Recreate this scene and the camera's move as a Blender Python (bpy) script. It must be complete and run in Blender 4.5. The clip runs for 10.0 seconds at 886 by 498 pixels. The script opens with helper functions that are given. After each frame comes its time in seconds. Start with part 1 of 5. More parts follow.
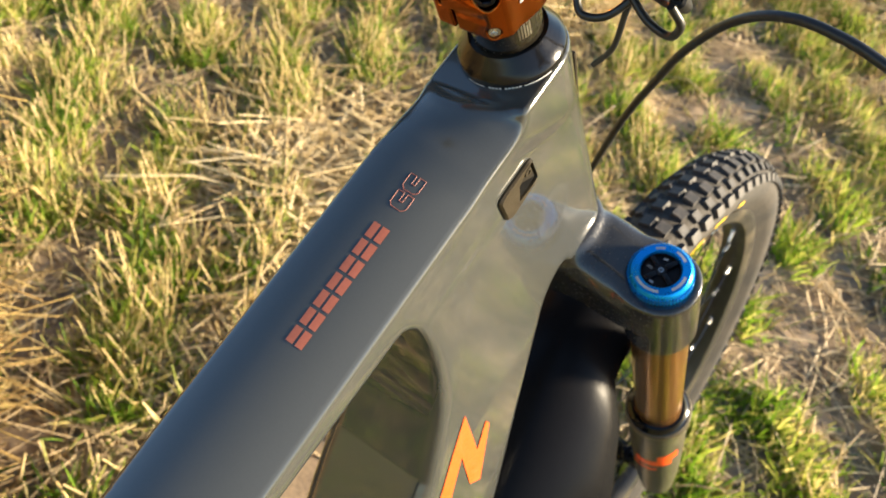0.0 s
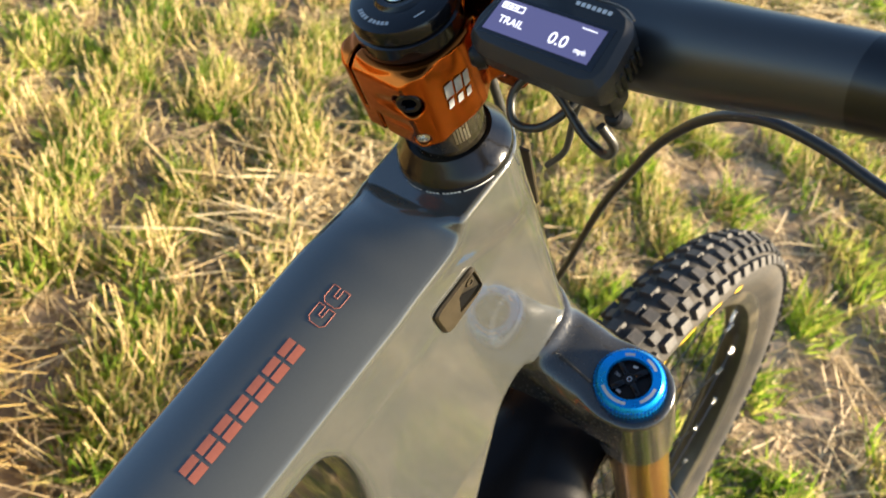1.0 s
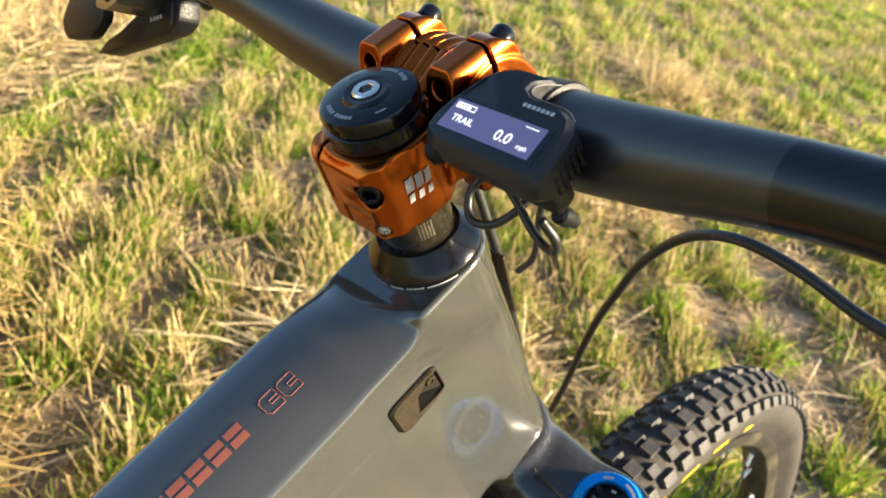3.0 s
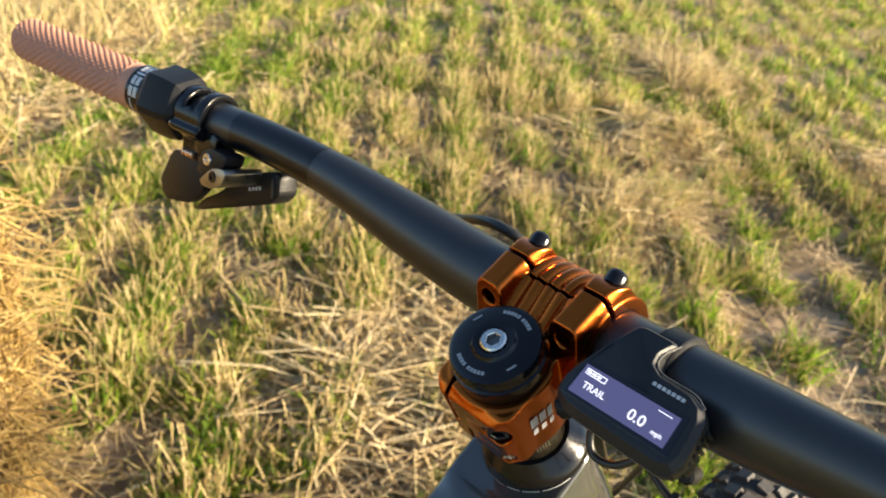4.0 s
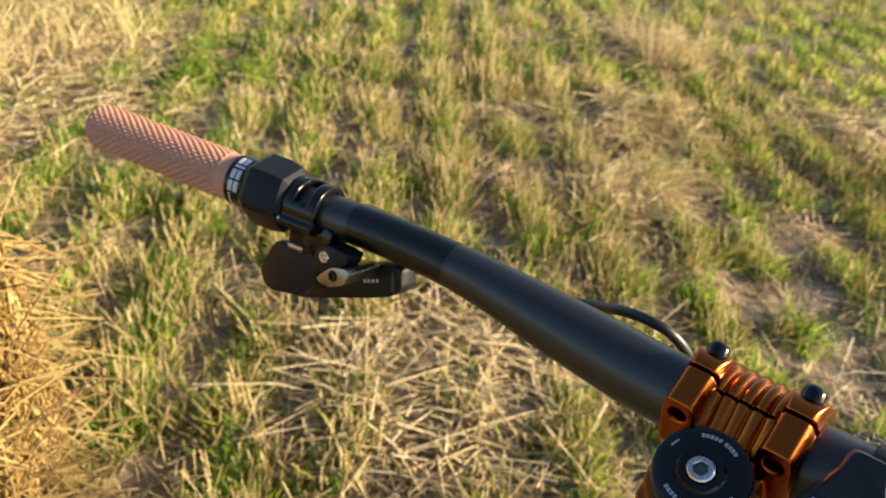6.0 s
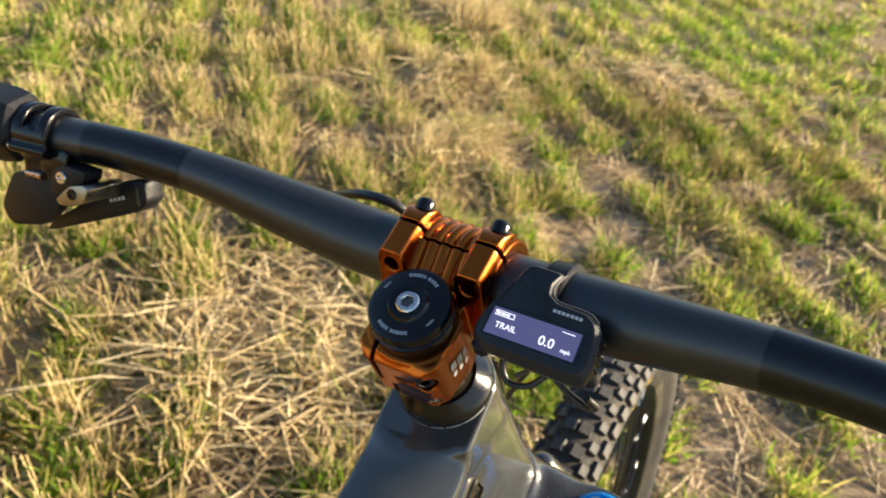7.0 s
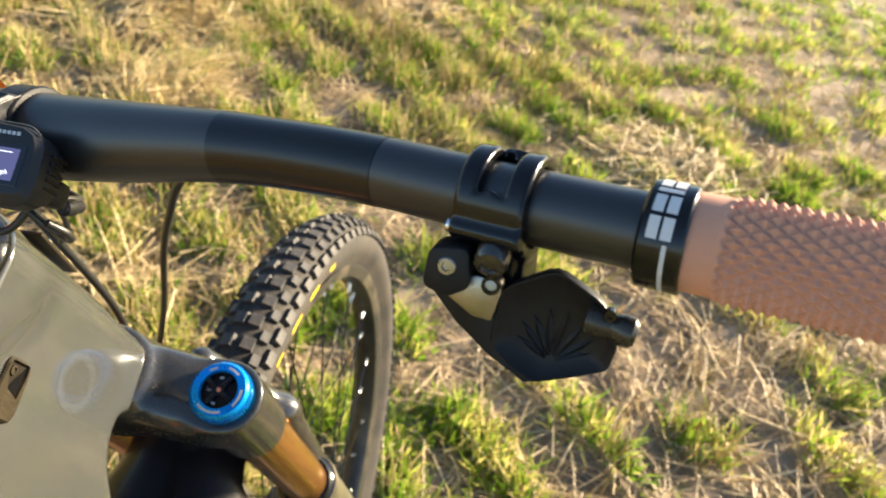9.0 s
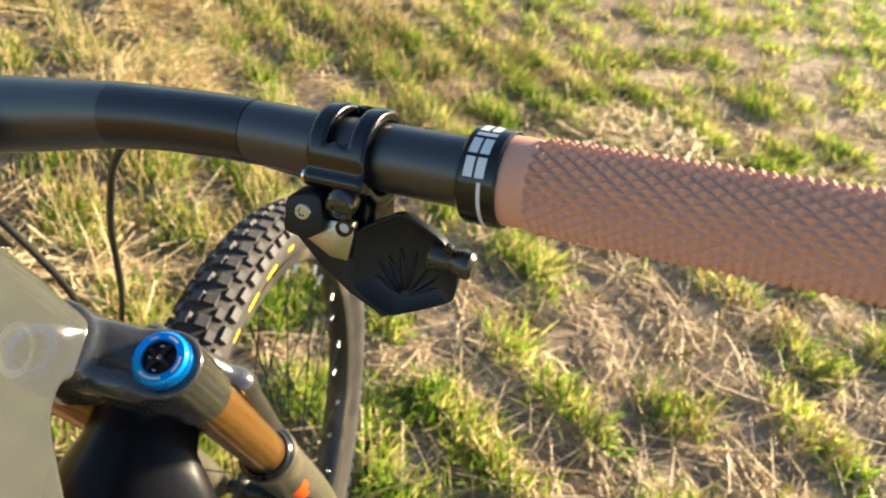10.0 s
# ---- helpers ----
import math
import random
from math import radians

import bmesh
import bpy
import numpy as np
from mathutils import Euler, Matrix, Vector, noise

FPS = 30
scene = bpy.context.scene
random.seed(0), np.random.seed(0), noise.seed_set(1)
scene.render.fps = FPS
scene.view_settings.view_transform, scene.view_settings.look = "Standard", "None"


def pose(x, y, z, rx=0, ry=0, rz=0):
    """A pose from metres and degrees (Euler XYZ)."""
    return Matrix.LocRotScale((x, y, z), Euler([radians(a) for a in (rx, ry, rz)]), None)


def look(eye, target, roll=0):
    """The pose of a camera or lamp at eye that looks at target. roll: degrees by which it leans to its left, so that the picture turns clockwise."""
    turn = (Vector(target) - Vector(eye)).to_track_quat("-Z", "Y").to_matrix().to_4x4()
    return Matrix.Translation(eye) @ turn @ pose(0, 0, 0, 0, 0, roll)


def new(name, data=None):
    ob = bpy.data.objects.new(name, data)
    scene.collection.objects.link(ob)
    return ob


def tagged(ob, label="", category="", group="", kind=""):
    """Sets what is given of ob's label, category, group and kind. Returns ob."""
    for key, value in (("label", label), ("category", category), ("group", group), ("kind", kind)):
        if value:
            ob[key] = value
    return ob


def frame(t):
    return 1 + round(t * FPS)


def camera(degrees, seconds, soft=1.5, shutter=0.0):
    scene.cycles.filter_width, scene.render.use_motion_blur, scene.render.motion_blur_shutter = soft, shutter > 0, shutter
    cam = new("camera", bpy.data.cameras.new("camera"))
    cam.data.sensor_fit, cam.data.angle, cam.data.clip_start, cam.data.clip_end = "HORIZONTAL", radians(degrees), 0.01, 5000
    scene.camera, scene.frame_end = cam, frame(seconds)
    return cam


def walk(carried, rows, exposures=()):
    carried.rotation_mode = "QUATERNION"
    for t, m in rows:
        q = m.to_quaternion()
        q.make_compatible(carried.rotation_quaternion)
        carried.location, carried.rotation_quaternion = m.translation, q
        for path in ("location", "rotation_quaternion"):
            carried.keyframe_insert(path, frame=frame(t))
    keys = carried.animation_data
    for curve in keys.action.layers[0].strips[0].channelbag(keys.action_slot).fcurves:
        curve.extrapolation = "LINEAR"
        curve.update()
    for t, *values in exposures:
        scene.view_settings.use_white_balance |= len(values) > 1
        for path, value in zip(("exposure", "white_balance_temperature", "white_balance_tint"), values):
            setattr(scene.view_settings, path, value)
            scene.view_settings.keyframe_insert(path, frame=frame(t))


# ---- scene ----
EXPOSURE = 2.31
cam = camera(61.40, 10.0, soft=1.6, shutter=0.15)
PATH = [
    (0, (0.1129, -0.263, 1.055), (-0.5273, 0.9924, -0.363), 12.7),
    (0.5, (0.1151, -0.2405, 1.059), (-0.5691, 1.0313, -0.325), 12.2),
    (1, (0.1181, -0.2123, 1.06), (-0.6317, 1.0748, -0.275), 12.2),
    (1.5, (0.1272, -0.1822, 1.064), (-0.711, 1.121, -0.202), 12.5),
    (2, (0.1402, -0.1764, 1.052), (-0.7859, 1.1494, -0.124), 12.9),
    (2.2, (0.1476, -0.1798, 1.047), (-0.8089, 1.1537, -0.096), 12.9),
    (3.3, (0.1428, -0.2055, 1.07), (-0.8533, 1.1536, -0.006), 11.8),
    (3.5, (0.1268, -0.2072, 1.092), (-0.8722, 1.1473, 0.011), 11.4),
    (4, (0.0841, -0.2098, 1.137), (-0.9207, 1.0984, 0.006), 9.8),
    (4.5, (0.0345, -0.2248, 1.151), (-0.9924, 1.0253, -0.025), 8.4),
    (5, (-0.0038, -0.2317, 1.165), (-1.0476, 0.9889, -0.027), 7.4),
    (5.2, (-0.0159, -0.2355, 1.173), (-1.0562, 0.9889, -0.018), 7.2),
    (6.3, (0.0075, -0.237, 1.165), (-0.8153, 1.1676, 0.003), 8.5),
    (6.5, (0.0269, -0.2365, 1.162), (-0.725, 1.2084, 0.001), 8.7),
    (7, (0.0656, -0.2455, 1.154), (-0.4883, 1.2841, -0.01), 9.7),
    (7.5, (0.0926, -0.2419, 1.146), (-0.2722, 1.3372, -0.026), 11.1),
    (8, (0.1264, -0.2322, 1.14), (-0.0657, 1.3711, -0.039), 12.4),
    (8.5, (0.1552, -0.2311, 1.137), (0.0991, 1.3808, -0.046), 13.3),
    (9, (0.1847, -0.2257, 1.121), (0.2167, 1.3822, -0.068), 13.8),
    (9.5, (0.2073, -0.2279, 1.113), (0.2724, 1.3719, -0.086), 13.5),
    (10, (0.2298, -0.2486, 1.132), (0.2784, 1.3466, -0.074), 12.5),
]
cam.data.dof.use_dof, cam.data.dof.focus_distance, cam.data.dof.aperture_fstop = True, 0.28, 18.0
walk(cam, [(t, look(e, g, r)) for t, e, g, r in PATH], exposures=[(0, EXPOSURE + 0.05), (1.0, EXPOSURE + 0.17), (3.5, EXPOSURE - 0.03), (4.5, EXPOSURE - 0.28), (5.2, EXPOSURE - 0.42), (6.5, EXPOSURE - 0.32), (7.3, EXPOSURE - 0.1), (8.0, EXPOSURE + 0.02), (9.5, EXPOSURE + 0.17), (10.0, EXPOSURE + 0.17)])

# ---- light ----
SUN_WAY = Vector((0.80, 0.50, 0.29)).normalized()
world = bpy.data.worlds.new("sky")
scene.world = world
world.use_nodes = True
wn = world.node_tree.nodes
sky = wn.new("ShaderNodeTexSky")
sky.sky_type, sky.sun_disc = "NISHITA", False
sky.sun_elevation = math.asin(SUN_WAY.z)
sky.sun_rotation = math.atan2(SUN_WAY.x, SUN_WAY.y)
sky.dust_density, sky.air_density, sky.ozone_density = 0.6, 1.0, 2.0
wn["Background"].inputs["Strength"].default_value = 0.062
haze = wn.new("ShaderNodeHueSaturation")
haze.inputs["Saturation"].default_value = 1.0
world.node_tree.links.new(sky.outputs[0], haze.inputs["Color"])
world.node_tree.links.new(haze.outputs[0], wn["Background"].inputs["Color"])
lamp = bpy.data.lights.new("sun", "SUN")
lamp.energy, lamp.angle, lamp.color = 4.6, radians(9.0), (1.0, 0.83, 0.585)
sun = new("sun", lamp)
sun.matrix_world = look(SUN_WAY * 30, (0, 0, 0))


# ---- materials ----
def surf(name, color, rough=0.5, metal=0.0, var=0.15, scale=30.0, fine=400.0, bump=0.0, coat=0.0, dirt=None, spec=0.5, rvar=0.1):
    """A procedural surface: colour broken up at two scales, uneven gloss, fine relief, optional dust."""
    m = bpy.data.materials.new(name)
    m.use_nodes = True
    nt = m.node_tree
    bs = nt.nodes["Principled BSDF"]
    co = nt.nodes.new("ShaderNodeTexCoord")
    big, small = nt.nodes.new("ShaderNodeTexNoise"), nt.nodes.new("ShaderNodeTexNoise")
    for nd, sc in ((big, scale), (small, fine)):
        nd.inputs["Scale"].default_value = sc
        nd.inputs["Detail"].default_value = 4
        nt.links.new(co.outputs["Object"], nd.inputs["Vector"])
    add = nt.nodes.new("ShaderNodeMath")
    add.operation = "ADD"
    nt.links.new(big.outputs[0], add.inputs[0])
    nt.links.new(small.outputs[0], add.inputs[1])
    rng = nt.nodes.new("ShaderNodeMapRange")
    rng.inputs[1].default_value, rng.inputs[2].default_value = 0.6, 1.4
    rng.inputs[3].default_value, rng.inputs[4].default_value = 1 - var, 1 + var
    nt.links.new(add.outputs[0], rng.inputs[0])
    mul = nt.nodes.new("ShaderNodeVectorMath")
    mul.operation = "SCALE"
    mul.inputs[0].default_value = color
    nt.links.new(rng.outputs[0], mul.inputs["Scale"])
    last = mul.outputs[0]
    if dirt:
        ramp = nt.nodes.new("ShaderNodeMapRange")
        ramp.inputs[1].default_value, ramp.inputs[2].default_value = dirt[3], dirt[3] + 0.25
        ramp.inputs[3].default_value, ramp.inputs[4].default_value = 0, dirt[4]
        nt.links.new(big.outputs[0], ramp.inputs[0])
        mix = nt.nodes.new("ShaderNodeMix")
        mix.data_type = "RGBA"
        nt.links.new(ramp.outputs[0], mix.inputs[0])
        nt.links.new(last, mix.inputs[6])
        mix.inputs[7].default_value = (*dirt[:3], 1)
        last = mix.outputs[2]
    nt.links.new(last, bs.inputs["Base Color"])
    rr = nt.nodes.new("ShaderNodeMapRange")
    rr.inputs[1].default_value, rr.inputs[2].default_value = 0.3, 0.7
    rr.inputs[3].default_value, rr.inputs[4].default_value = max(0.02, rough - rvar), min(1, rough + rvar)
    nt.links.new(small.outputs[0], rr.inputs[0])
    nt.links.new(rr.outputs[0], bs.inputs["Roughness"])
    bs.inputs["Metallic"].default_value = metal
    bs.inputs["Specular IOR Level"].default_value = spec
    bs.inputs["Coat Weight"].default_value = coat
    bs.inputs["Coat Roughness"].default_value = 0.06
    if bump:
        bp = nt.nodes.new("ShaderNodeBump")
        bp.inputs["Strength"].default_value, bp.inputs["Distance"].default_value = bump, 0.0008
        nt.links.new(small.outputs[0], bp.inputs["Height"])
        nt.links.new(bp.outputs[0], bs.inputs["Normal"])
    return m


def blades(name, ramp, thin=0.35, rough=0.6, patchy=0.3):
    """Leaf or straw: one tone out of the ramp for every blade, part of the light passing through."""
    m = bpy.data.materials.new(name)
    m.use_nodes = True
    nt = m.node_tree
    bs = nt.nodes["Principled BSDF"]
    ge = nt.nodes.new("ShaderNodeNewGeometry")
    cr = nt.nodes.new("ShaderNodeValToRGB")
    el = cr.color_ramp.elements
    while len(el) < len(ramp):
        el.new(0.5)
    for k, (p, c) in enumerate(ramp):
        el[k].position, el[k].color = p, (*c, 1)
    co = nt.nodes.new("ShaderNodeTexCoord")
    wide = nt.nodes.new("ShaderNodeTexNoise")
    wide.inputs["Scale"].default_value = 3.2
    nt.links.new(co.outputs["Object"], wide.inputs["Vector"])
    shift = nt.nodes.new("ShaderNodeMapRange")
    shift.inputs[1].default_value, shift.inputs[2].default_value, shift.inputs[3].default_value, shift.inputs[4].default_value = 0.3, 0.7, -patchy, patchy
    nt.links.new(wide.outputs[0], shift.inputs[0])
    tone = nt.nodes.new("ShaderNodeMath")
    tone.operation = "ADD"
    tone.use_clamp = True
    nt.links.new(ge.outputs["Random Per Island"], tone.inputs[0])
    nt.links.new(shift.outputs[0], tone.inputs[1])
    nt.links.new(tone.outputs[0], cr.inputs[0])
    nz = nt.nodes.new("ShaderNodeTexNoise")
    nz.inputs["Scale"].default_value = 60
    nt.links.new(co.outputs["Object"], nz.inputs["Vector"])
    rg = nt.nodes.new("ShaderNodeMapRange")
    rg.inputs[1].default_value, rg.inputs[2].default_value, rg.inputs[3].default_value, rg.inputs[4].default_value = 0.3, 0.7, 0.8, 1.2
    nt.links.new(nz.outputs[0], rg.inputs[0])
    vm = nt.nodes.new("ShaderNodeVectorMath")
    vm.operation = "SCALE"
    nt.links.new(cr.outputs[0], vm.inputs[0])
    nt.links.new(rg.outputs[0], vm.inputs["Scale"])
    nt.links.new(vm.outputs[0], bs.inputs["Base Color"])
    bs.inputs["Roughness"].default_value = rough
    tr = nt.nodes.new("ShaderNodeBsdfTranslucent")
    nt.links.new(vm.outputs[0], tr.inputs["Color"])
    mx = nt.nodes.new("ShaderNodeMixShader")
    mx.inputs[0].default_value = thin
    nt.links.new(bs.outputs[0], mx.inputs[1])
    nt.links.new(tr.outputs[0], mx.inputs[2])
    nt.links.new(mx.outputs[0], nt.nodes["Material Output"].inputs[0])
    return m


PAINT = surf("grey_gloss_paint", (0.043, 0.045, 0.042), 0.12, 0.0, 0.05, 14, 900, 0.0, 1.0, rvar=0.03)
ORANGE = surf("orange_anodised", (0.39, 0.092, 0.014), 0.20, 1.0, 0.04, 25, 300, 0.0, rvar=0.02)
BLACK_ANO = surf("black_anodised", (0.004, 0.004, 0.005), 0.16, 0.0, 0.1, 60, 700, 0.0, coat=0.0, spec=0.35, rvar=0.03)
SATIN = surf("satin_black_bar", (0.0105, 0.0105, 0.011), 0.37, 0.0, 0.1, 20, 600, 0.0, spec=0.65, rvar=0.012)
SHEEN = surf("glossy_black_bar", (0.004, 0.004, 0.005), 0.28, 0.0, 0.1, 20, 600, 0.0, spec=0.4, rvar=0.004)
PLASTIC = surf("black_plastic", (0.0075, 0.0075, 0.0085), 0.44, 0.0, 0.15, 40, 900, 0.12, spec=0.22)
CASE = surf("dark_grey_plastic", (0.017, 0.0175, 0.019), 0.42, 0.0, 0.12, 40, 900, 0.08, spec=0.28)
CARBON = surf("carbon_spacer", (0.010, 0.0085, 0.006), 0.2, 0.0, 0.45, 140, 500, 0.0, 0.4)
STEEL = surf("bright_steel", (0.62, 0.6, 0.56), 0.22, 1.0, 0.1, 80, 500)
SILVER = surf("brushed_silver_plate", (0.30, 0.28, 0.235), 0.36, 1.0, 0.12, 60, 500)
GOLD = surf("golden_brown_stanchion", (0.42, 0.2, 0.055), 0.2, 0.85, 0.06, 20, 500, rvar=0.04)
FORK = surf("fork_gloss_black", (0.022, 0.021, 0.019), 0.20, 0.0, 0.15, 20, 600, 0.0, 0.6)
LOWER = surf("fork_lower_grey", (0.07, 0.062, 0.045), 0.35, 0.0, 0.15, 20, 500, 0.0, 0.3, dirt=(0.2, 0.16, 0.1, 0.5, 0.4))
FENDER = surf("black_fender", (0.006, 0.006, 0.007), 0.24, 0.0, 0.15, 18, 500, 0.0, 0.0, spec=0.08, rvar=0.02)
BLUE = surf("blue_anodised", (0.0, 0.30, 0.84), 0.28, 0.75, 0.03, 30, 300, rvar=0.012)
RUBBER = surf("dusty_tyre_rubber", (0.017, 0.0145, 0.012), 0.85, 0.0, 0.3, 25, 300, 0.4, dirt=(0.052, 0.041, 0.028, 0.36, 0.4))
KNOB = surf("tread_rubber", (0.028, 0.026, 0.025), 0.7, 0.0, 0.3, 130, 400, 0.4, dirt=(0.10, 0.078, 0.055, 0.46, 0.32))
RIM = surf("black_rim", (0.02, 0.019, 0.017), 0.4, 0.0, 0.2, 20, 400, 0.0, dirt=(0.2, 0.16, 0.1, 0.5, 0.3))
GRIP = surf("terracotta_rubber", (0.50, 0.240, 0.150), 0.75, 0.0, 0.08, 20, 300, 0.1)
DIM = surf("dim_grey_print", (0.27, 0.27, 0.27), 0.5, 0.0, 0.2, 300)
WHITE = surf("white_print", (0.50, 0.50, 0.49), 0.5, 0.0, 0.05)
SOFTWHITE = surf("grey_print", (0.45, 0.45, 0.45), 0.5, 0.0, 0.1, 60)
PRINT = surf("salmon_print", (0.27, 0.085, 0.055), 0.4, 0.0, 0.10, 120, 700, spec=0.3)
ORANGE_PRINT = surf("orange_print", (0.50, 0.075, 0.008), 0.45, 0.0, 0.06)
YELLOW = surf("yellow_print", (0.75, 0.5, 0.02), 0.5, 0.0, 0.15)
HOSE = surf("black_hose", (0.012, 0.012, 0.011), 0.42, 0.0, 0.2, 40, 500, 0.05)
HALO = surf("worn_ring", (0.050, 0.053, 0.052), 0.15, 0.0, 0.06, 14, coat=1.0)
BRONZE = surf("bronze_port_cover", (0.030, 0.023, 0.013), 0.42, 0.3, 0.25, 150, 900, 0.05, spec=0.3)
# darker copy of the port bronze: shade inside the inlet put into the colour
BRONZE_SHADE = surf("shaded_bronze", (0.012, 0.0095, 0.006), 0.5, 0.2, 0.25, 150, 900, 0.05, spec=0.2)
DARK = surf("painted_recess_shade", (0.003, 0.003, 0.003), 0.9, 0.0, 0.1, spec=0.05)
SOIL = surf("dry_soil", (0.225, 0.160, 0.100), 0.95, 0.0, 0.5, 9, 170, 1.0, dirt=(0.37, 0.275, 0.17, 0.42, 0.6))
GREEN = blades("green_blades", [(0.0, (0.070, 0.150, 0.008)), (0.35, (0.155, 0.265, 0.018)), (0.66, (0.30, 0.35, 0.045)), (1.0, (0.60, 0.49, 0.18))], 0.50)
STUBBLE = blades("stubble_stalks", [(0.0, (0.34, 0.25, 0.11)), (0.4, (0.56, 0.42, 0.19)), (0.8, (0.74, 0.59, 0.32)), (1.0, (0.30, 0.34, 0.06))], 0.32, patchy=0.12)
STRAW = blades("loose_straw", [(0.0, (0.35, 0.25, 0.12)), (0.5, (0.54, 0.41, 0.20)), (1.0, (0.70, 0.575, 0.345))], 0.10, patchy=0.15)
LITTER = blades("weathered_litter", [(0.0, (0.26, 0.19, 0.11)), (0.5, (0.49, 0.365, 0.20)), (1.0, (0.74, 0.59, 0.35))], 0.22, patchy=0.2)
HAY = blades("bale_straw", [(0.0, (0.155, 0.088, 0.020)), (0.45, (0.275, 0.170, 0.043)), (1.0, (0.50, 0.365, 0.130))], 0.10, patchy=0.15)


def glow(name, color, power):
    m = bpy.data.materials.new(name)
    m.use_nodes = True
    bs = m.node_tree.nodes["Principled BSDF"]
    bs.inputs["Base Color"].default_value = (0.02, 0.02, 0.03, 1)
    bs.inputs["Roughness"].default_value = 0.25
    bs.inputs["Emission Color"].default_value, bs.inputs["Emission Strength"].default_value = (*color, 1), power
    return m


WINDOW = surf("screen_window", (0.004, 0.004, 0.006), 0.12, 0.0, 0.05, 40, 400, rvar=0.02)
SCREEN = glow("lit_screen", (0.085, 0.085, 0.21), 0.22)
DIGITS = glow("lit_digits", (0.85, 0.87, 1.0), 0.36)

# ---- mesh tools ----
MM = 0.001


def mesh_of(verts, faces, smooth=True):
    me = bpy.data.meshes.new("mesh")
    v = np.asarray(verts, float)
    if isinstance(faces, np.ndarray):
        k = faces.shape[1]
        me.vertices.add(len(v))
        me.vertices.foreach_set("co", v.ravel())
        me.loops.add(faces.size)
        me.loops.foreach_set("vertex_index", faces.ravel().astype(np.int32))
        me.polygons.add(len(faces))
        me.polygons.foreach_set("loop_start", np.arange(0, faces.size, k, dtype=np.int32))
        me.update(calc_edges=True)
    else:
        me.from_pydata([tuple(p) for p in v], [], faces)
    if smooth:
        me.polygons.foreach_set("use_smooth", np.ones(len(me.polygons), bool))
    me.validate()
    return me


def from_bm(bm, smooth=False):
    me = bpy.data.meshes.new("mesh")
    bmesh.ops.recalc_face_normals(bm, faces=bm.faces)
    bm.to_mesh(me)
    bm.free()
    if smooth:
        me.polygons.foreach_set("use_smooth", np.ones(len(me.polygons), bool))
    return me


def lathe(profile, segs=48):
    """Turns (radius, height) round z."""
    rows = list(profile)
    ang = np.arange(segs) * 2 * math.pi / segs
    v = np.concatenate([np.stack([r * np.cos(ang), r * np.sin(ang), np.full(segs, z)], 1) for r, z in rows])
    f = []
    for k in range(len(rows) - 1):
        for s in range(segs):
            t = (s + 1) % segs
            f.append((k * segs + s, k * segs + t, (k + 1) * segs + t, (k + 1) * segs + s))
    return v, f


def moved(vf, m):
    v, f = vf
    a = np.array(m)
    return np.asarray(v, float) @ a[:3, :3].T + a[:3, 3], f


def joined(*sets):
    vs, fs, n = [], [], 0
    for v, f in sets:
        vs.append(np.asarray(v, float))
        fs += [tuple(int(i) + n for i in q) for q in f]
        n += len(v)
    return np.concatenate(vs), fs


def smooth_line(points, steps=8):
    """A Catmull-Rom line through the points."""
    p = np.array(points, float)
    p = np.concatenate([[2 * p[0] - p[1]], p, [2 * p[-1] - p[-2]]])
    out = []
    for i in range(1, len(p) - 2):
        for t in np.arange(steps) / steps:
            a, b, c, d = p[i - 1:i + 3]
            out.append(0.5 * (2 * b + (c - a) * t + (2 * a - 5 * b + 4 * c - d) * t * t + (3 * b - a - 3 * c + d) * t ** 3))
    out.append(p[-2])
    return np.array(out)


def tube(line, radius, segs=12, closed=True):
    """A tube along a line; radius a number or one for each point; closed: with flat ends."""
    line = np.asarray(line, float)
    n = len(line)
    rad = np.full(n, radius) if np.isscalar(radius) else np.asarray(radius)
    tan = np.gradient(line, axis=0)
    tan /= np.linalg.norm(tan, axis=1)[:, None]
    up = np.array([0, 0, 1.0]) if abs(tan[0][2]) < 0.9 else np.array([0, 1.0, 0])
    vs = []
    ang = np.arange(segs) * 2 * math.pi / segs
    for i in range(n):
        a = np.cross(up, tan[i])
        a /= np.linalg.norm(a)
        b = np.cross(tan[i], a)
        up = b
        vs.append(line[i] + rad[i] * (np.outer(np.cos(ang), a) + np.outer(np.sin(ang), b)))
    v = np.concatenate(vs)
    f = []
    for i in range(n - 1):
        for s in range(segs):
            t = (s + 1) % segs
            f.append((i * segs + s, i * segs + t, (i + 1) * segs + t, (i + 1) * segs + s))
    if closed:
        f.append(tuple(range(segs))[::-1])
        f.append(tuple(range((n - 1) * segs, n * segs)))
    return v, f


def slab(outline, thick, bevel=0.0, seg=2):
    """An outline in x, y given depth downwards from z = 0, with rounded edges, as a mesh."""
    bm = bmesh.new()
    top = [bm.verts.new((x, y, 0)) for x, y in outline]
    face = bm.faces.new(top)
    ext = bmesh.ops.extrude_face_region(bm, geom=[face])
    for q in ext["geom"]:
        if isinstance(q, bmesh.types.BMVert):
            q.co.z -= thick
    bmesh.ops.recalc_face_normals(bm, faces=bm.faces)
    if bevel:
        bmesh.ops.bevel(bm, geom=list(bm.edges), offset=bevel, segments=seg, profile=0.5, affect="EDGES", clamp_overlap=True)
    bm.verts.ensure_lookup_table()
    bm.verts.index_update()
    v = np.array([q.co[:] for q in bm.verts])
    f = [tuple(q.index for q in p.verts) for p in bm.faces]
    bm.free()
    return v, f


def block(size, bevel=0.0, seg=2):
    x, y, z = (s / 2 for s in size)
    v, f = slab([(-x, -y), (x, -y), (x, y), (-x, y)], size[2], bevel, seg)
    v[:, 2] += z
    return v, f


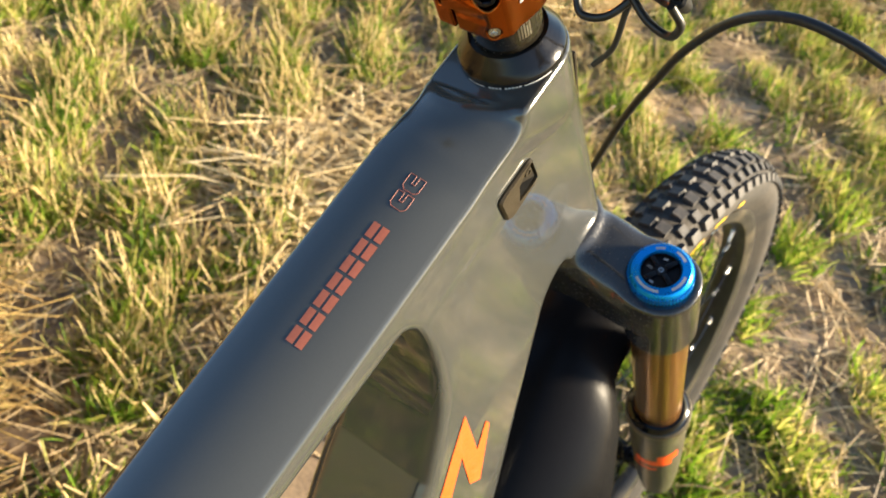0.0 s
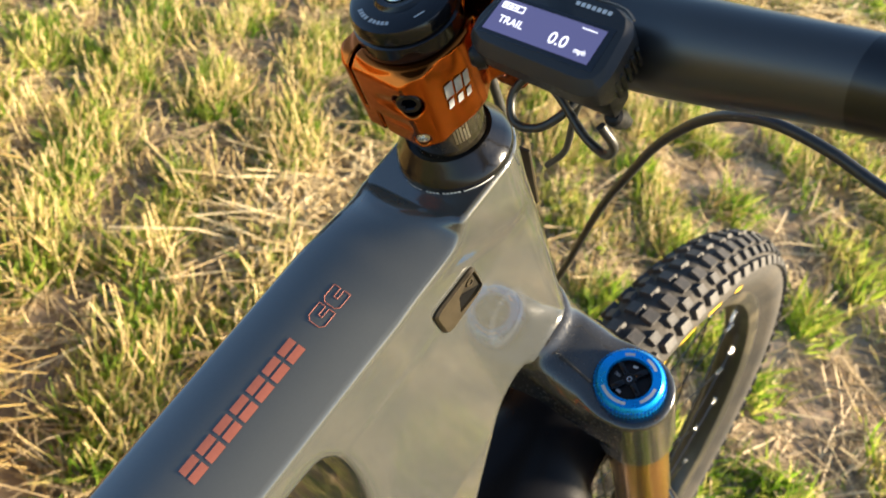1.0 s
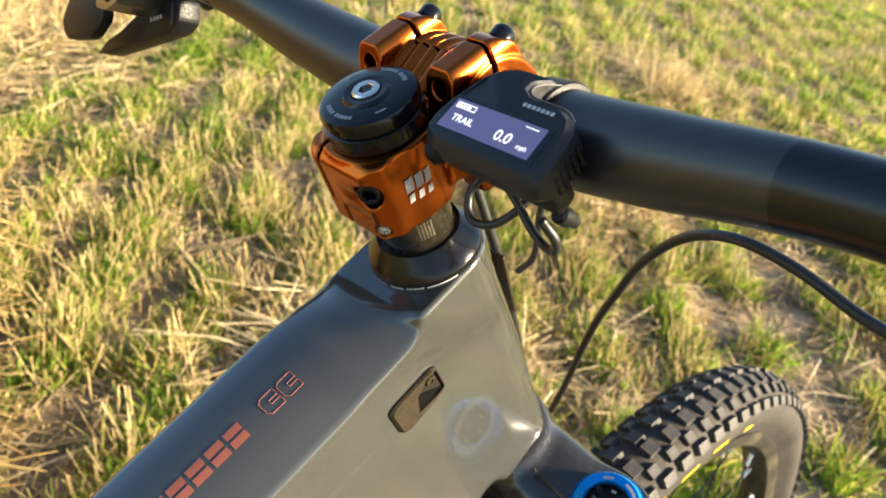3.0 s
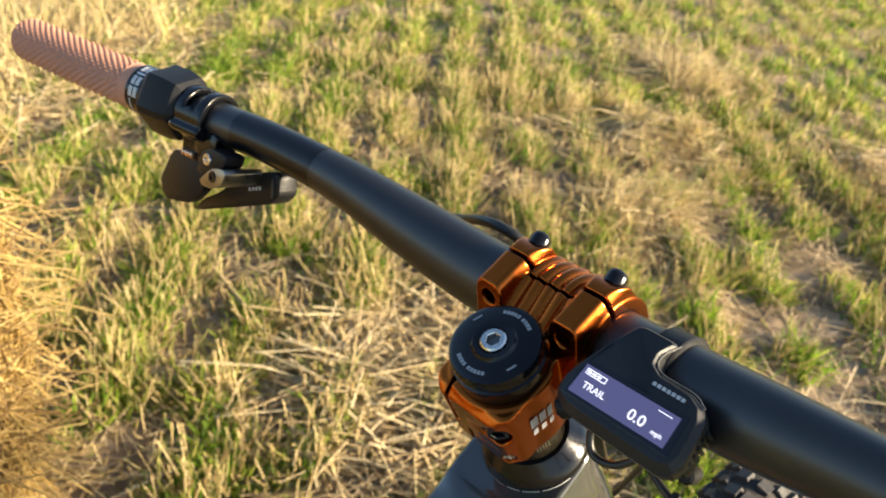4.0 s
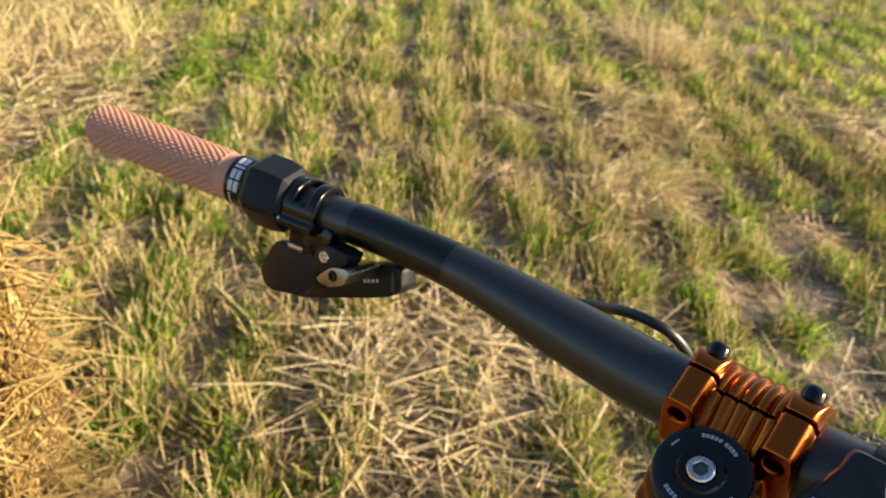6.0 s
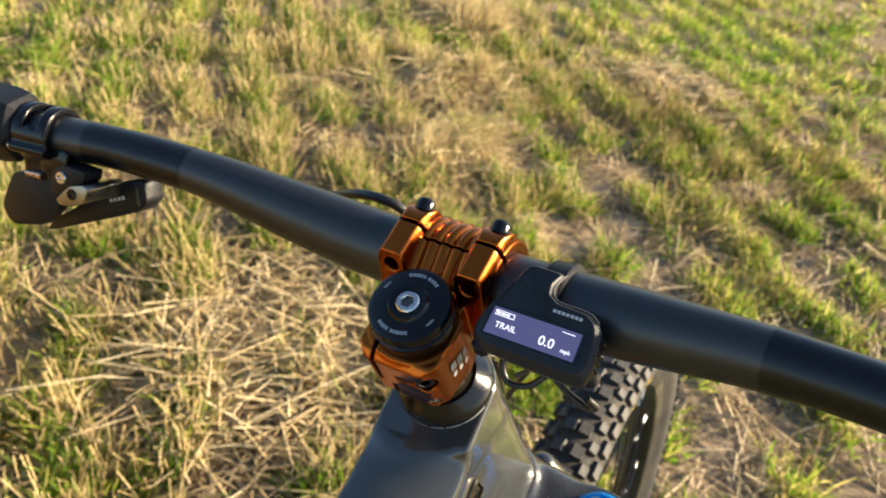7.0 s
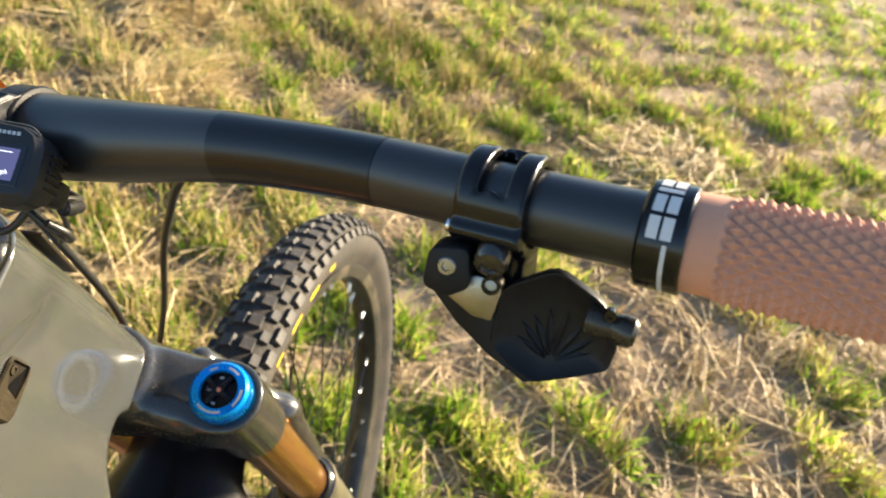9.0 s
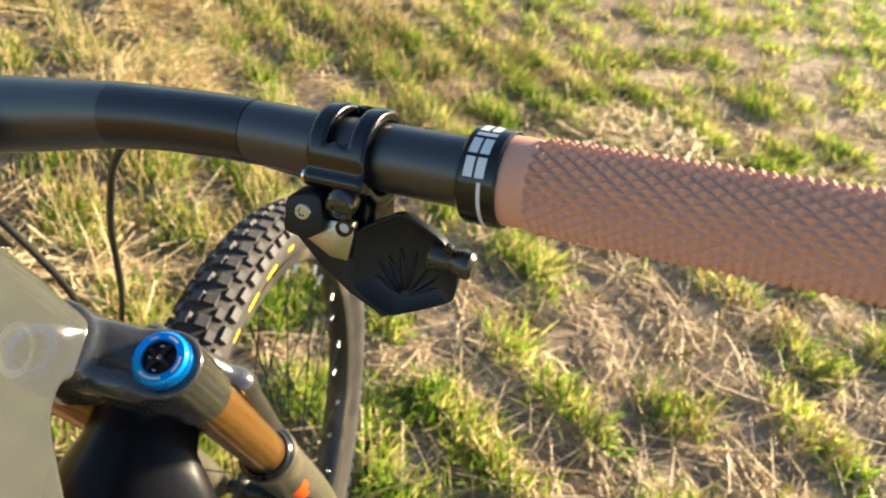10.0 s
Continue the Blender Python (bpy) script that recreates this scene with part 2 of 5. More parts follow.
def rounded(points, k=3):
    """An outline with its corners cut round."""
    p = np.array(points, float)
    out = []
    for i in range(len(p)):
        a, b, c = p[i - 1], p[i], p[(i + 1) % len(p)]
        r = 0.2
        s, e = b + (a - b) * r, b + (c - b) * r
        for t in np.linspace(0, 1, k):
            out.append((1 - t) ** 2 * s + 2 * t * (1 - t) * b + t * t * e)
    return out


def sdf_mesh(fn, lo, hi, h):
    """The surface fn(points) = 0 as a mesh of quads (surface nets), its points drawn onto the surface."""
    ax = [np.arange(a, b + h, h) for a, b in zip(lo, hi)]
    g = np.stack(np.meshgrid(*ax, indexing="ij"), -1)
    val = fn(g.reshape(-1, 3)).reshape(g.shape[:3])
    ins = val < 0
    n = tuple(s - 1 for s in val.shape)
    acc, cnt = np.zeros(n + (3,)), np.zeros(n)
    corner = [(i, j, k) for i in (0, 1) for j in (0, 1) for k in (0, 1)]

    def cut(a, c):
        return a[c[0]:c[0] + n[0], c[1]:c[1] + n[1], c[2]:c[2] + n[2]]

    for a in corner:
        for d in range(3):
            if a[d]:
                continue
            b = tuple(a[q] + (q == d) for q in range(3))
            va, vb = cut(val, a), cut(val, b)
            x = (va < 0) != (vb < 0)
            t = np.where(x, va / np.where(x, va - vb, 1), 0)
            for q in range(3):
                acc[..., q] += np.where(x, a[q] + (t if q == d else 0), 0)
            cnt += x
    act = cnt > 0
    idx = np.full(n, -1)
    idx[act] = np.arange(act.sum())
    cell = np.argwhere(act)
    v = np.array(lo) + h * (cell + acc[act] / cnt[act][:, None])
    quads = []
    for d in range(3):
        e, f = [(1, 2), (2, 0), (0, 1)][d]
        s0 = [slice(None)] * 3
        s1 = [slice(None)] * 3
        s0[d], s1[d] = slice(0, -1), slice(1, None)
        x = np.argwhere(ins[tuple(s0)] != ins[tuple(s1)])
        x = x[(x[:, e] > 0) & (x[:, f] > 0) & (x[:, e] < n[e]) & (x[:, f] < n[f])]
        if not len(x):
            continue
        q = []
        for de, df in ((1, 1), (0, 1), (0, 0), (1, 0)):
            c = x.copy()
            c[:, e] -= de
            c[:, f] -= df
            q.append(idx[c[:, 0], c[:, 1], c[:, 2]])
        q = np.stack(q, 1)
        flip = ~ins[x[:, 0], x[:, 1], x[:, 2]]
        q[flip] = q[flip][:, ::-1]
        quads.append(q)
    quads = np.concatenate(quads)
    for _ in range(4):
        f0 = fn(v)
        e = h * 0.02
        gr = np.stack([(fn(v + e * np.eye(3)[q]) - f0) / e for q in range(3)], 1)
        v = v - np.clip(f0, -h, h)[:, None] * gr / np.maximum((gr ** 2).sum(1), 0.2)[:, None]
    return v, quads


def smin(a, b, k):
    t = np.clip(0.5 + 0.5 * (b - a) / k, 0, 1)
    return b * (1 - t) + a * t - k * t * (1 - t)


def smax(a, b, k):
    return -smin(-a, -b, k)


def rbox(p, centre, half, r):
    q = np.abs(p - np.array(centre)) - np.array(half) + r
    return np.linalg.norm(np.maximum(q, 0), axis=1) + np.minimum(q.max(1), 0) - r


def rod(p, a, b, r):
    """A round-ended rod between a and b."""
    a, b = np.array(a, float), np.array(b, float)
    d = b - a
    t = np.clip((p - a) @ d / (d @ d), 0, 1)
    return np.linalg.norm(p - a - t[:, None] * d, axis=1) - r


def drum(p, centre, axis, r, half, edge=0.001):
    """A cylinder along a coordinate axis with softened rims."""
    q = p - np.array(centre)
    o = [k for k in range(3) if k != axis]
    return smax(np.hypot(q[:, o[0]], q[:, o[1]]) - r, np.abs(q[:, axis]) - half, edge)


def lettering(text, size, weight=0.0):
    """Letters of the built-in font as flat faces, centred on the origin."""
    cu = bpy.data.curves.new("letters", "FONT")
    cu.body, cu.size, cu.offset, cu.align_x, cu.align_y = text, size, weight, "CENTER", "CENTER"
    ob = new("letters", cu)
    bpy.context.view_layer.update()
    me = bpy.data.meshes.new_from_object(ob.evaluated_get(bpy.context.evaluated_depsgraph_get()))
    bpy.data.objects.remove(ob)
    bpy.data.curves.remove(cu)
    return me


# ---- the field ----
GROUND = -0.065


def lump(x, y):
    """Height of the soil: low swells and the drilled rows."""
    a = (x * 0.755 + y * 0.656) / 0.235
    return GROUND + 0.012 * np.sin(a * 2 * math.pi) + 0.010 * np.sin(3.1 * x + 1.7) * np.sin(2.7 * y) + 0.005 * np.sin(11 * x + 5 * y) * np.sin(9 * y - 4 * x)


def field():
    k = np.linspace(-1, 1, 261)
    s = np.sinh(k * 6.2) / np.sinh(6.2) * 600 + k * 2.0
    x, y = np.meshgrid(s - 0.3, s + 1.5, indexing="ij")
    r = np.hypot(x + 0.3, y - 1.5)
    z = np.where(r < 30, lump(x, y), GROUND)
    v = np.stack([x, y, z], -1).reshape(-1, 3)
    n = len(k)
    i = (np.arange(n - 1)[:, None] * n + np.arange(n - 1)).ravel()
    me = mesh_of(v, np.stack([i, i + n, i + n + 1, i + 1], 1))
    me.materials.append(SOIL)
    return tagged(new("ground", me), "dry bare soil of a mown field with straw litter", "ground", kind="structure")


field()

# ---- the bike's own axes ----
# steering: x to the rider's right, y ahead square to the steering axis, z up along it; origin on the top cap
XS = Vector((1, -0.085, 0.137)).normalized()
F0 = (Vector((0, 1, 0)) - XS.y * XS).normalized()
UP0 = XS.cross(F0)
HEAD = radians(64.5)
ZS = UP0 * math.sin(HEAD) - F0 * math.cos(HEAD)
YS = F0 * math.sin(HEAD) + UP0 * math.cos(HEAD)
STEER = Matrix((XS, YS, ZS)).transposed().to_4x4()
STEER.translation = (-0.0230, -0.0318, 0.9600)
FRAME = STEER @ pose(0, 0, 0, 0, 0, 3.5)
AXLE = Vector((0.0045, 0.002, -0.744))
bike = new("mountain_bike")
bike.location = ((STEER @ AXLE).x, (STEER @ AXLE).y, GROUND)
tagged(bike, "grey full-suspension electric mountain bike leaning beside a straw bale", "bicycle")
bpy.context.view_layer.update()
INV = bike.matrix_world.inverted()


def crisp(ob, angle=35):
    """Smooth shading that breaks at sharp edges."""
    me = ob.data
    bm = bmesh.new()
    bm.from_mesh(me)
    for e in bm.edges:
        e.smooth = len(e.link_faces) == 2 and e.calc_face_angle(0) < radians(angle)
    for f in bm.faces:
        f.smooth = True
    bm.to_mesh(me)
    bm.free()
    return ob


def part(name, shape, material, parent=None, label="", axes=None, smooth=True):
    """One mesh under the bike or under a part of it, given in the axes of the steering (or the frame)."""
    me = shape if isinstance(shape, bpy.types.Mesh) else mesh_of(shape[0], shape[1], smooth)
    if not me.materials:
        me.materials.append(material)
    ob = new(name, me)
    if parent is None:
        ob.parent = bike
        ob.matrix_basis = INV @ (axes or STEER)
    else:
        ob.parent = parent
    if smooth and isinstance(shape, tuple) and not isinstance(shape[1], np.ndarray) and len(shape[1]) < 20000:
        crisp(ob, 32)
    return tagged(ob, label)


# ---- frame ----
def ridge_half(y):
    return np.interp(-y, [0, 0.04, 0.2, 0.5], [0.0235, 0.0245, 0.0245, 0.021])


def frame_sdf(p):
    x, y, z = p[:, 0], p[:, 1], p[:, 2]
    ax = np.abs(x)
    # down tube, running back and down from the head
    s = (y + 0.03) * -0.68 + (z + 0.155) * -0.733
    t = (y + 0.03) * -0.733 + (z + 0.155) * 0.68 - 0.0235
    near = np.clip(1 - (t - 0.035) / 0.05, 0, 1)
    near = near * near * (3 - 2 * near)
    swell = np.clip((s + 0.03) / 0.30, 0, 1)
    slim = ridge_half(y) + 0.03 * np.clip(-0.086 - z, -0.05, 0.13)
    half = slim + near * 0.0115 * swell * swell * (3 - 2 * swell)
    flank = (ax - half) * 0.97
    top = (z + 0.0760 + np.interp(y, [-0.072, -0.015], [0.26, 0.10]) * x + x * x / 0.12 + np.clip(y + 0.06, 0, 1) * 0.06) * 0.95
    tt = smax(smax(top, (ax - slim) * 0.97, 0.0016), np.interp(y, [-0.30, -0.13, -0.09], [-0.100, -0.108, -0.120]) - z, 0.014)
    tt = smax(tt, y - 0.012, 0.01)
    head = smax(np.abs(y + 0.0050) - 0.0190, np.abs(z + 0.1455) - 0.0690, 0.003)
    rise = np.interp(s, [0.13, 0.25, 0.5], [0, 0.014, 0.034])
    down = smax(np.abs(t - rise) - rise - np.interp(s, [0, 0.06, 0.15], [0.040, 0.043, 0.0445]), -s - 0.01, 0.01)
    web = smax(np.abs(y + 0.055) - 0.066, np.abs(z + 0.127) - 0.028, 0.008)
    core = smax(np.abs(y + 0.030) - 0.038, np.abs(z + 0.150) - 0.048, 0.008)
    shape = smin(smin(smin(head, down, 0.03), web, 0.03), core, 0.02)
    body = smax(shape, flank, np.interp(s, [0.02, 0.14], [0.004, 0.009]))
    ht = smax(np.hypot(x, y) - np.interp(z, [-0.22, -0.17, -0.076], [0.0242, 0.0240, 0.0242]), np.abs(z + 0.1455) - 0.0690, 0.0025)
    body = smax(body, -0.2145 - z - np.clip(-0.04 - y, 0, 1) * 1.3, 0.004)
    body = smax(smin(body, tt, 0.006), flank, 0.0004)
    body = smin(body, ht, np.interp(z, [-0.112, -0.092], [0.0004, 0.030]))
    body = smax(body, np.hypot(ax, np.maximum(y, 0)) - np.maximum(0.0247, np.where(z > -0.112, slim, half)) - 0.0008 * np.clip((-0.105 - z) / 0.02, 0, 1), 0.002)
    body = smax(body, z + 0.0765 - np.clip(-0.03 - y, 0, 0.05) * 0.3, 0.002)
    return body


frame_body = part("frame_body", sdf_mesh(frame_sdf, (-0.052, -0.47, -0.46), (0.052, 0.036, -0.07), 0.0018), PAINT, None, "glossy warm grey carbon frame tubes", FRAME)


MARK_X = 0.0022


def on_top(x, y):
    """Height of the top tube's arched upper face."""
    return -0.0760 - 0.26 * x - x * x / 0.12 - max(0, y + 0.06) * 0.06


def letter_blocks():
    """The printed model mark: seven salmon blocks of plain bars and two outlined ones."""
    n, y0, pitch, ln, h = 7, -0.1560, 0.00835, 0.0069, 0.0036
    for k in range(n):
        a = y0 + k * pitch
        bits = []
        for u0, u1, w0, w1 in ((-1, -0.14, 0, 1), (0.14, 1, 0, 1)):
            g = [(u0 * h + (u1 - u0) * h * p, a + (w0 + (w1 - w0) * q) * ln) for q in (0, 0.5, 1) for p in (0, 0.5, 1)]
            v = [(x + MARK_X, y, on_top(x + MARK_X, y) + 0.00022) for x, y in g]
            bits.append((np.array(v), [(c, c + 1, c + 4, c + 3) for c in (0, 1, 3, 4)]))
        part("printed_block", joined(*bits), PRINT, frame_body, "salmon printed block", smooth=False)
    for k in range(2):
        a = -0.0900 + k * 0.0087
        b, t = a + 0.0075, 0.0006
        c = [(-h, a + 0.0015), (-h + 0.0015, a), (h - 0.0015, a), (h, a + 0.0015), (h, b), (h - 0.0028, b), (h - 0.0028, a + 0.0035), (-h + 0.0028, a + 0.0035), (-h + 0.0028, b), (-h, b)]
        ring = np.array(c + [c[0]])
        pts = np.array([(x + MARK_X, y, on_top(x + MARK_X, y) + 0.0001) for x, y in ring])
        bits = [tube(np.array([pts[i], pts[i + 1]]), 0.00016, 6) for i in range(len(pts) - 1)]
        part("printed_outline", joined(*bits), PRINT, frame_body, "thin salmon outlined block")


letter_blocks()


def side_patch(name, outline, material, label="", lift=0.0004, cuts=2, side=1):
    """A printed or stuck-on shape laid on the frame's flank: outline in y, z."""
    bm = bmesh.new()
    f = bm.faces.new([bm.verts.new((0, y, z)) for y, z in outline])
    bmesh.ops.triangulate(bm, faces=[f])
    bmesh.ops.subdivide_edges(bm, edges=list(bm.edges), cuts=cuts, use_grid_fill=True)
    pts = np.array([v.co[:] for v in bm.verts])
    x = np.full(len(pts), 0.055)
    for _ in range(60):
        x = np.clip(x - frame_sdf(np.stack([x, pts[:, 1], pts[:, 2]], 1)) * 0.8, 0.01, 0.06)
    for v, q in zip(bm.verts, x):
        v.co.x = side * (q + lift)
    return part(name, from_bm(bm, True), material, frame_body, label)


def cable_port():
    """The recessed, bronze-framed cable inlet on the flank."""
    def at(u, w):
        """A place on the inlet: u along it from the rear (0 to 1), w across it from below."""
        a = np.array((-0.0575, -0.1200)) * (1 - u) + np.array((-0.0300, -0.1180)) * u
        b = np.array((-0.0600, -0.1020)) * (1 - u) + np.array((-0.0318, -0.1015)) * u
        return tuple(a * (1 - w) + b * w)

    def at_all(spots):
        return [at(u, w) for u, w in spots]
    def raised(spots, heights):
        """Places of the inlet drawn onto the flank, each at its height over it."""
        pts = np.array([(0.055, *at(u, w)) for u, w in spots])
        for _ in range(60):
            pts[:, 0] -= frame_sdf(pts) * 0.8
        pts[:, 0] += np.array(heights)
        return pts
    rim = np.array(rounded([(0.0, 0.06), (0.96, 0.0), (1.0, 0.95), (0.05, 1.0)], 6))
    mid = np.array((0.66, 0.48))
    well = np.array([(0.36, 0.13), (0.93, 0.12), (0.95, 0.84), (0.56, 0.86)])
    n = len(rim)

    def inner(k):
        """The well's edge in the direction of each point of the rim."""
        out = []
        for d in rim - mid:
            best = 9.0
            for a, b in zip(well, np.roll(well, -1, 0)):
                m = np.array([d, a - b]).T
                if abs(np.linalg.det(m)) > 1e-9:
                    t, u = np.linalg.solve(m, a - mid)
                    if t > 0 and -0.001 <= u <= 1.001:
                        best = min(best, t)
            out.append(mid + d * best * k)
        return np.array(out)
    centre = rim.mean(0)
    rings = [(centre + (rim - centre) * 1.02, -0.001), (rim, 0.0010), (centre + (rim - centre) * 0.93, 0.0020), (inner(1.0), 0.0020), (inner(0.95), 0.0004), (inner(0.02), 0.0004)]
    v = np.concatenate([raised(p, [h] * n) for p, h in rings])
    f = [(k * n + i, k * n + (i + 1) % n, (k + 1) * n + (i + 1) % n, (k + 1) * n + i) for k in range(len(rings) - 1) for i in range(n)]
    crisp(part("cable_port", (v, f), BRONZE, frame_body, "dark bronze cover of the cable inlet"), 20)
    # the floor's shade is painted with a darker bronze
    floor = raised(inner(0.93), [0.0006] * n)
    part("inlet_floor", (floor, [tuple(range(n))]), BRONZE_SHADE, frame_body, "bronze inlet floor, coloured darker for the shade inside", smooth=False)
    # no real hole: a flat black triangle paints the darkness of the opening
    hole = raised([(0.41, 0.17), (0.90, 0.17), (0.52, 0.66)], [0.0009] * 3)
    part("port_opening", (hole, [(0, 1, 2)]), DARK, frame_body, "flat black triangle painted as the shaded cable opening", smooth=False)
    q = raised([(0.80, 0.64)], [0.0007])[0]
    screw = lathe([(0, 0.0004), (0.0010, 0.0004), (0.0013, 0.0010), (0.0022, 0.0009), (0.0024, 0)], 20)
    part("port_screw", moved(screw, Matrix.Translation(tuple(q)) @ pose(0, 0, 0, 0, 90, 0)), BRONZE, frame_body, "small bronze screw")


cable_port()
def oval_mark(name, inner, outer, material, label, lift):
    """A round print on the flank, between two shares of its full size."""
    n, rings = 40, 4
    y, z = [], []
    for k in np.linspace(inner, outer, rings):
        for q in np.arange(n) * 2 * math.pi / n:
            y.append(-0.026 + 0.0150 * k * math.cos(q))
            z.append(-0.156 + 0.0155 * k * math.sin(q))
    y, z, x = np.array(y), np.array(z), np.full(len(y), 0.055)
    for _ in range(60):
        x = np.clip(x - frame_sdf(np.stack([x, y, z], 1)) * 0.8, 0.01, 0.06)
    f = [(k * n + i, k * n + (i + 1) % n, (k + 1) * n + (i + 1) % n, (k + 1) * n + i) for k in range(rings - 1) for i in range(n)]
    part(name, (np.stack([x + lift, y, z], 1), f), material, frame_body, label)


oval_mark("ring_mark", 0.70, 1.0, HALO, "pale worn ring on the head tube", 0.0001)
for o in ([(-130, -194), (-152, -209), (-169, -222), (-166, -237), (-146, -219)], [(-130, -194), (-137, -233), (-153, -251), (-146, -219)], [(-137, -233), (-123, -222), (-122, -228), (-147, -262), (-153, -251)]):
    o = [(y * MM, z * MM) for y, z in o]
    side_patch("printed_stroke", o, ORANGE_PRINT, "bright orange printed stroke on the down tube", 0.0005)
plate = slab([(-0.012, -0.02), (0.012, -0.02), (0.01, 0.02), (-0.01, 0.02)], 0.002, 0.0007)
part("head_badge", moved(plate, Matrix.Translation((0, 0.0295, -0.125)) @ pose(0, 0, 0, -90, 0, 0)), BRONZE, frame_body, "thin bronze head badge")

# ---- headset, spacer and top cap ----
headset = part("headset", lathe([(0.0148, -0.066), (0.0172, -0.0655), (0.0186, -0.0672), (0.0212, -0.0708), (0.0234, -0.0735), (0.0238, -0.0748), (0.0238, -0.0775), (0.015, -0.0785)], 64), BLACK_ANO, None, "polished black upper headset cover")


def ring_bars(parent, radius, height, spans, tall, material, label, z_up=True):
    """Small bars printed round a ring: spans of degrees from straight back, positive towards the right."""
    for a, b in spans:
        k = max(2, int((b - a) / 3) + 1)
        v, f = [], []
        for q in np.linspace(a, b, k):
            t = radians(q)
            if z_up:
                lo, hi = (radius, height - tall / 2), (radius, height + tall / 2)
            else:
                lo, hi = (radius - tall / 2, height), (radius + tall / 2, height)
            for r, z in (lo, hi):
                v.append((r * math.sin(t), -r * math.cos(t), z))
        for i in range(k - 1):
            f.append((2 * i, 2 * i + 2, 2 * i + 3, 2 * i + 1))
        part("printed_bar", (v, f), material, parent, label)


ring_bars(headset, 0.02395, -0.0762, [(a, a + 2.7) for a in (12, 15.6, 19.2, 22.8)] + [(a, a + 2.7) for a in (29, 32.6, 36.2, 39.8, 43.4)], 0.0014, SOFTWHITE, "tiny white printed mark")
ring_bars(headset, 0.02395, -0.0762, [(-14, 7), (49, 80)], 0.0006, SOFTWHITE, "thin grey line")
part("spacer", lathe([(0.0142, -0.0462), (0.0152, -0.0462), (0.0152, -0.0664), (0.0142, -0.0664)], 56), CARBON, None, "glossy carbon headset spacer")
for k in range(5):
    sp = [(0.01530 * math.sin(radians(q)), -0.01530 * math.cos(radians(q)), z) for q, z in ((58 + 5 * k, -0.060), (61.5 + 5 * k, -0.060), (62 + 5 * k, -0.052), (58.5 + 5 * k, -0.052))]
    part("printed_bar", (sp, [(0, 1, 2, 3)]), SILVER, bike.children[-1] if bike.children[-1].name.startswith("spacer") else headset, "worn golden mark")
top_cap = part("top_cap", lathe([(0.0052, -0.0012), (0.0056, -0.0004), (0.0078, -0.0002), (0.0084, -0.0010), (0.0088, -0.0014), (0.0156, -0.0016), (0.0172, -0.0023), (0.0179, -0.0038), (0.0179, -0.0066), (0.0171, -0.0072), (0.0171, -0.0078), (0.0182, -0.0084), (0.0182, -0.0142), (0.0172, -0.0150), (0.004, -0.0150)], 64), BLACK_ANO, None, "glossy black round stem cap")
ring_bars(top_cap, 0.0136, -0.00140, [(a, a + 5) for a in (-34, -27.5, -21, -14.5)] + [(a, a + 5) for a in (-4, 2.5, 9, 15.5, 22)], 0.0016, DIM, "tiny grey printed mark", False)
ring_bars(top_cap, 0.0136, -0.00140, [(a, a + 5) for a in (146, 152.5, 159, 165.5)] + [(a, a + 5) for a in (176, 182.5, 189, 195.5, 202)], 0.0016, DIM, "tiny grey printed mark", False)
ring_bars(top_cap, 0.0136, -0.00140, [(62, 78), (-118, -102)], 0.0007, DIM, "tiny grey printed mark", False)


def hex_bolt(r, h):
    """A round bolt head with a six-sided socket, facing z."""
    seg = 48
    ang = np.arange(seg) * 2 * math.pi / seg
    hexr = r * 0.55 * math.cos(math.pi / 6) / np.cos((ang % (math.pi / 3)) - math.pi / 6)
    rings = [(np.full(seg, r), -h), (np.full(seg, r), -0.0006), (np.full(seg, r - 0.0006), 0.0), (hexr * 1.12, 0.0), (hexr, -0.0004), (hexr, -h * 0.8), (hexr * 0.02, -h * 0.85)]
    v = np.concatenate([np.stack([q * np.cos(ang), q * np.sin(ang), np.full(seg, z)], 1) for q, z in rings])
    f = [(k * seg + s, k * seg + (s + 1) % seg, (k + 1) * seg + (s + 1) % seg, (k + 1) * seg + s) for k in range(len(rings) - 1) for s in range(seg)]
    return v, f


crisp(part("cap_bolt", moved(hex_bolt(0.0050, 0.004), Matrix.Translation((0, 0, 0.0006))), STEEL, top_cap, "bright silver socket bolt"), 30)
# flat hexagon in darker steel paints the shade down in the socket
part("bolt_socket", ([(0.0026 * math.cos(q), 0.0026 * math.sin(q), -0.0012) for q in np.linspace(0, 2 * math.pi, 7)[:-1]], [(0, 1, 2, 3, 4, 5)]), surf("shaded_socket", (0.12, 0.115, 0.11), 0.4, 0.8), top_cap, "six-sided socket face, steel darkened for shade", smooth=False)

# ---- stem ----
BAR_Y, BAR_Z = 0.033, -0.0255


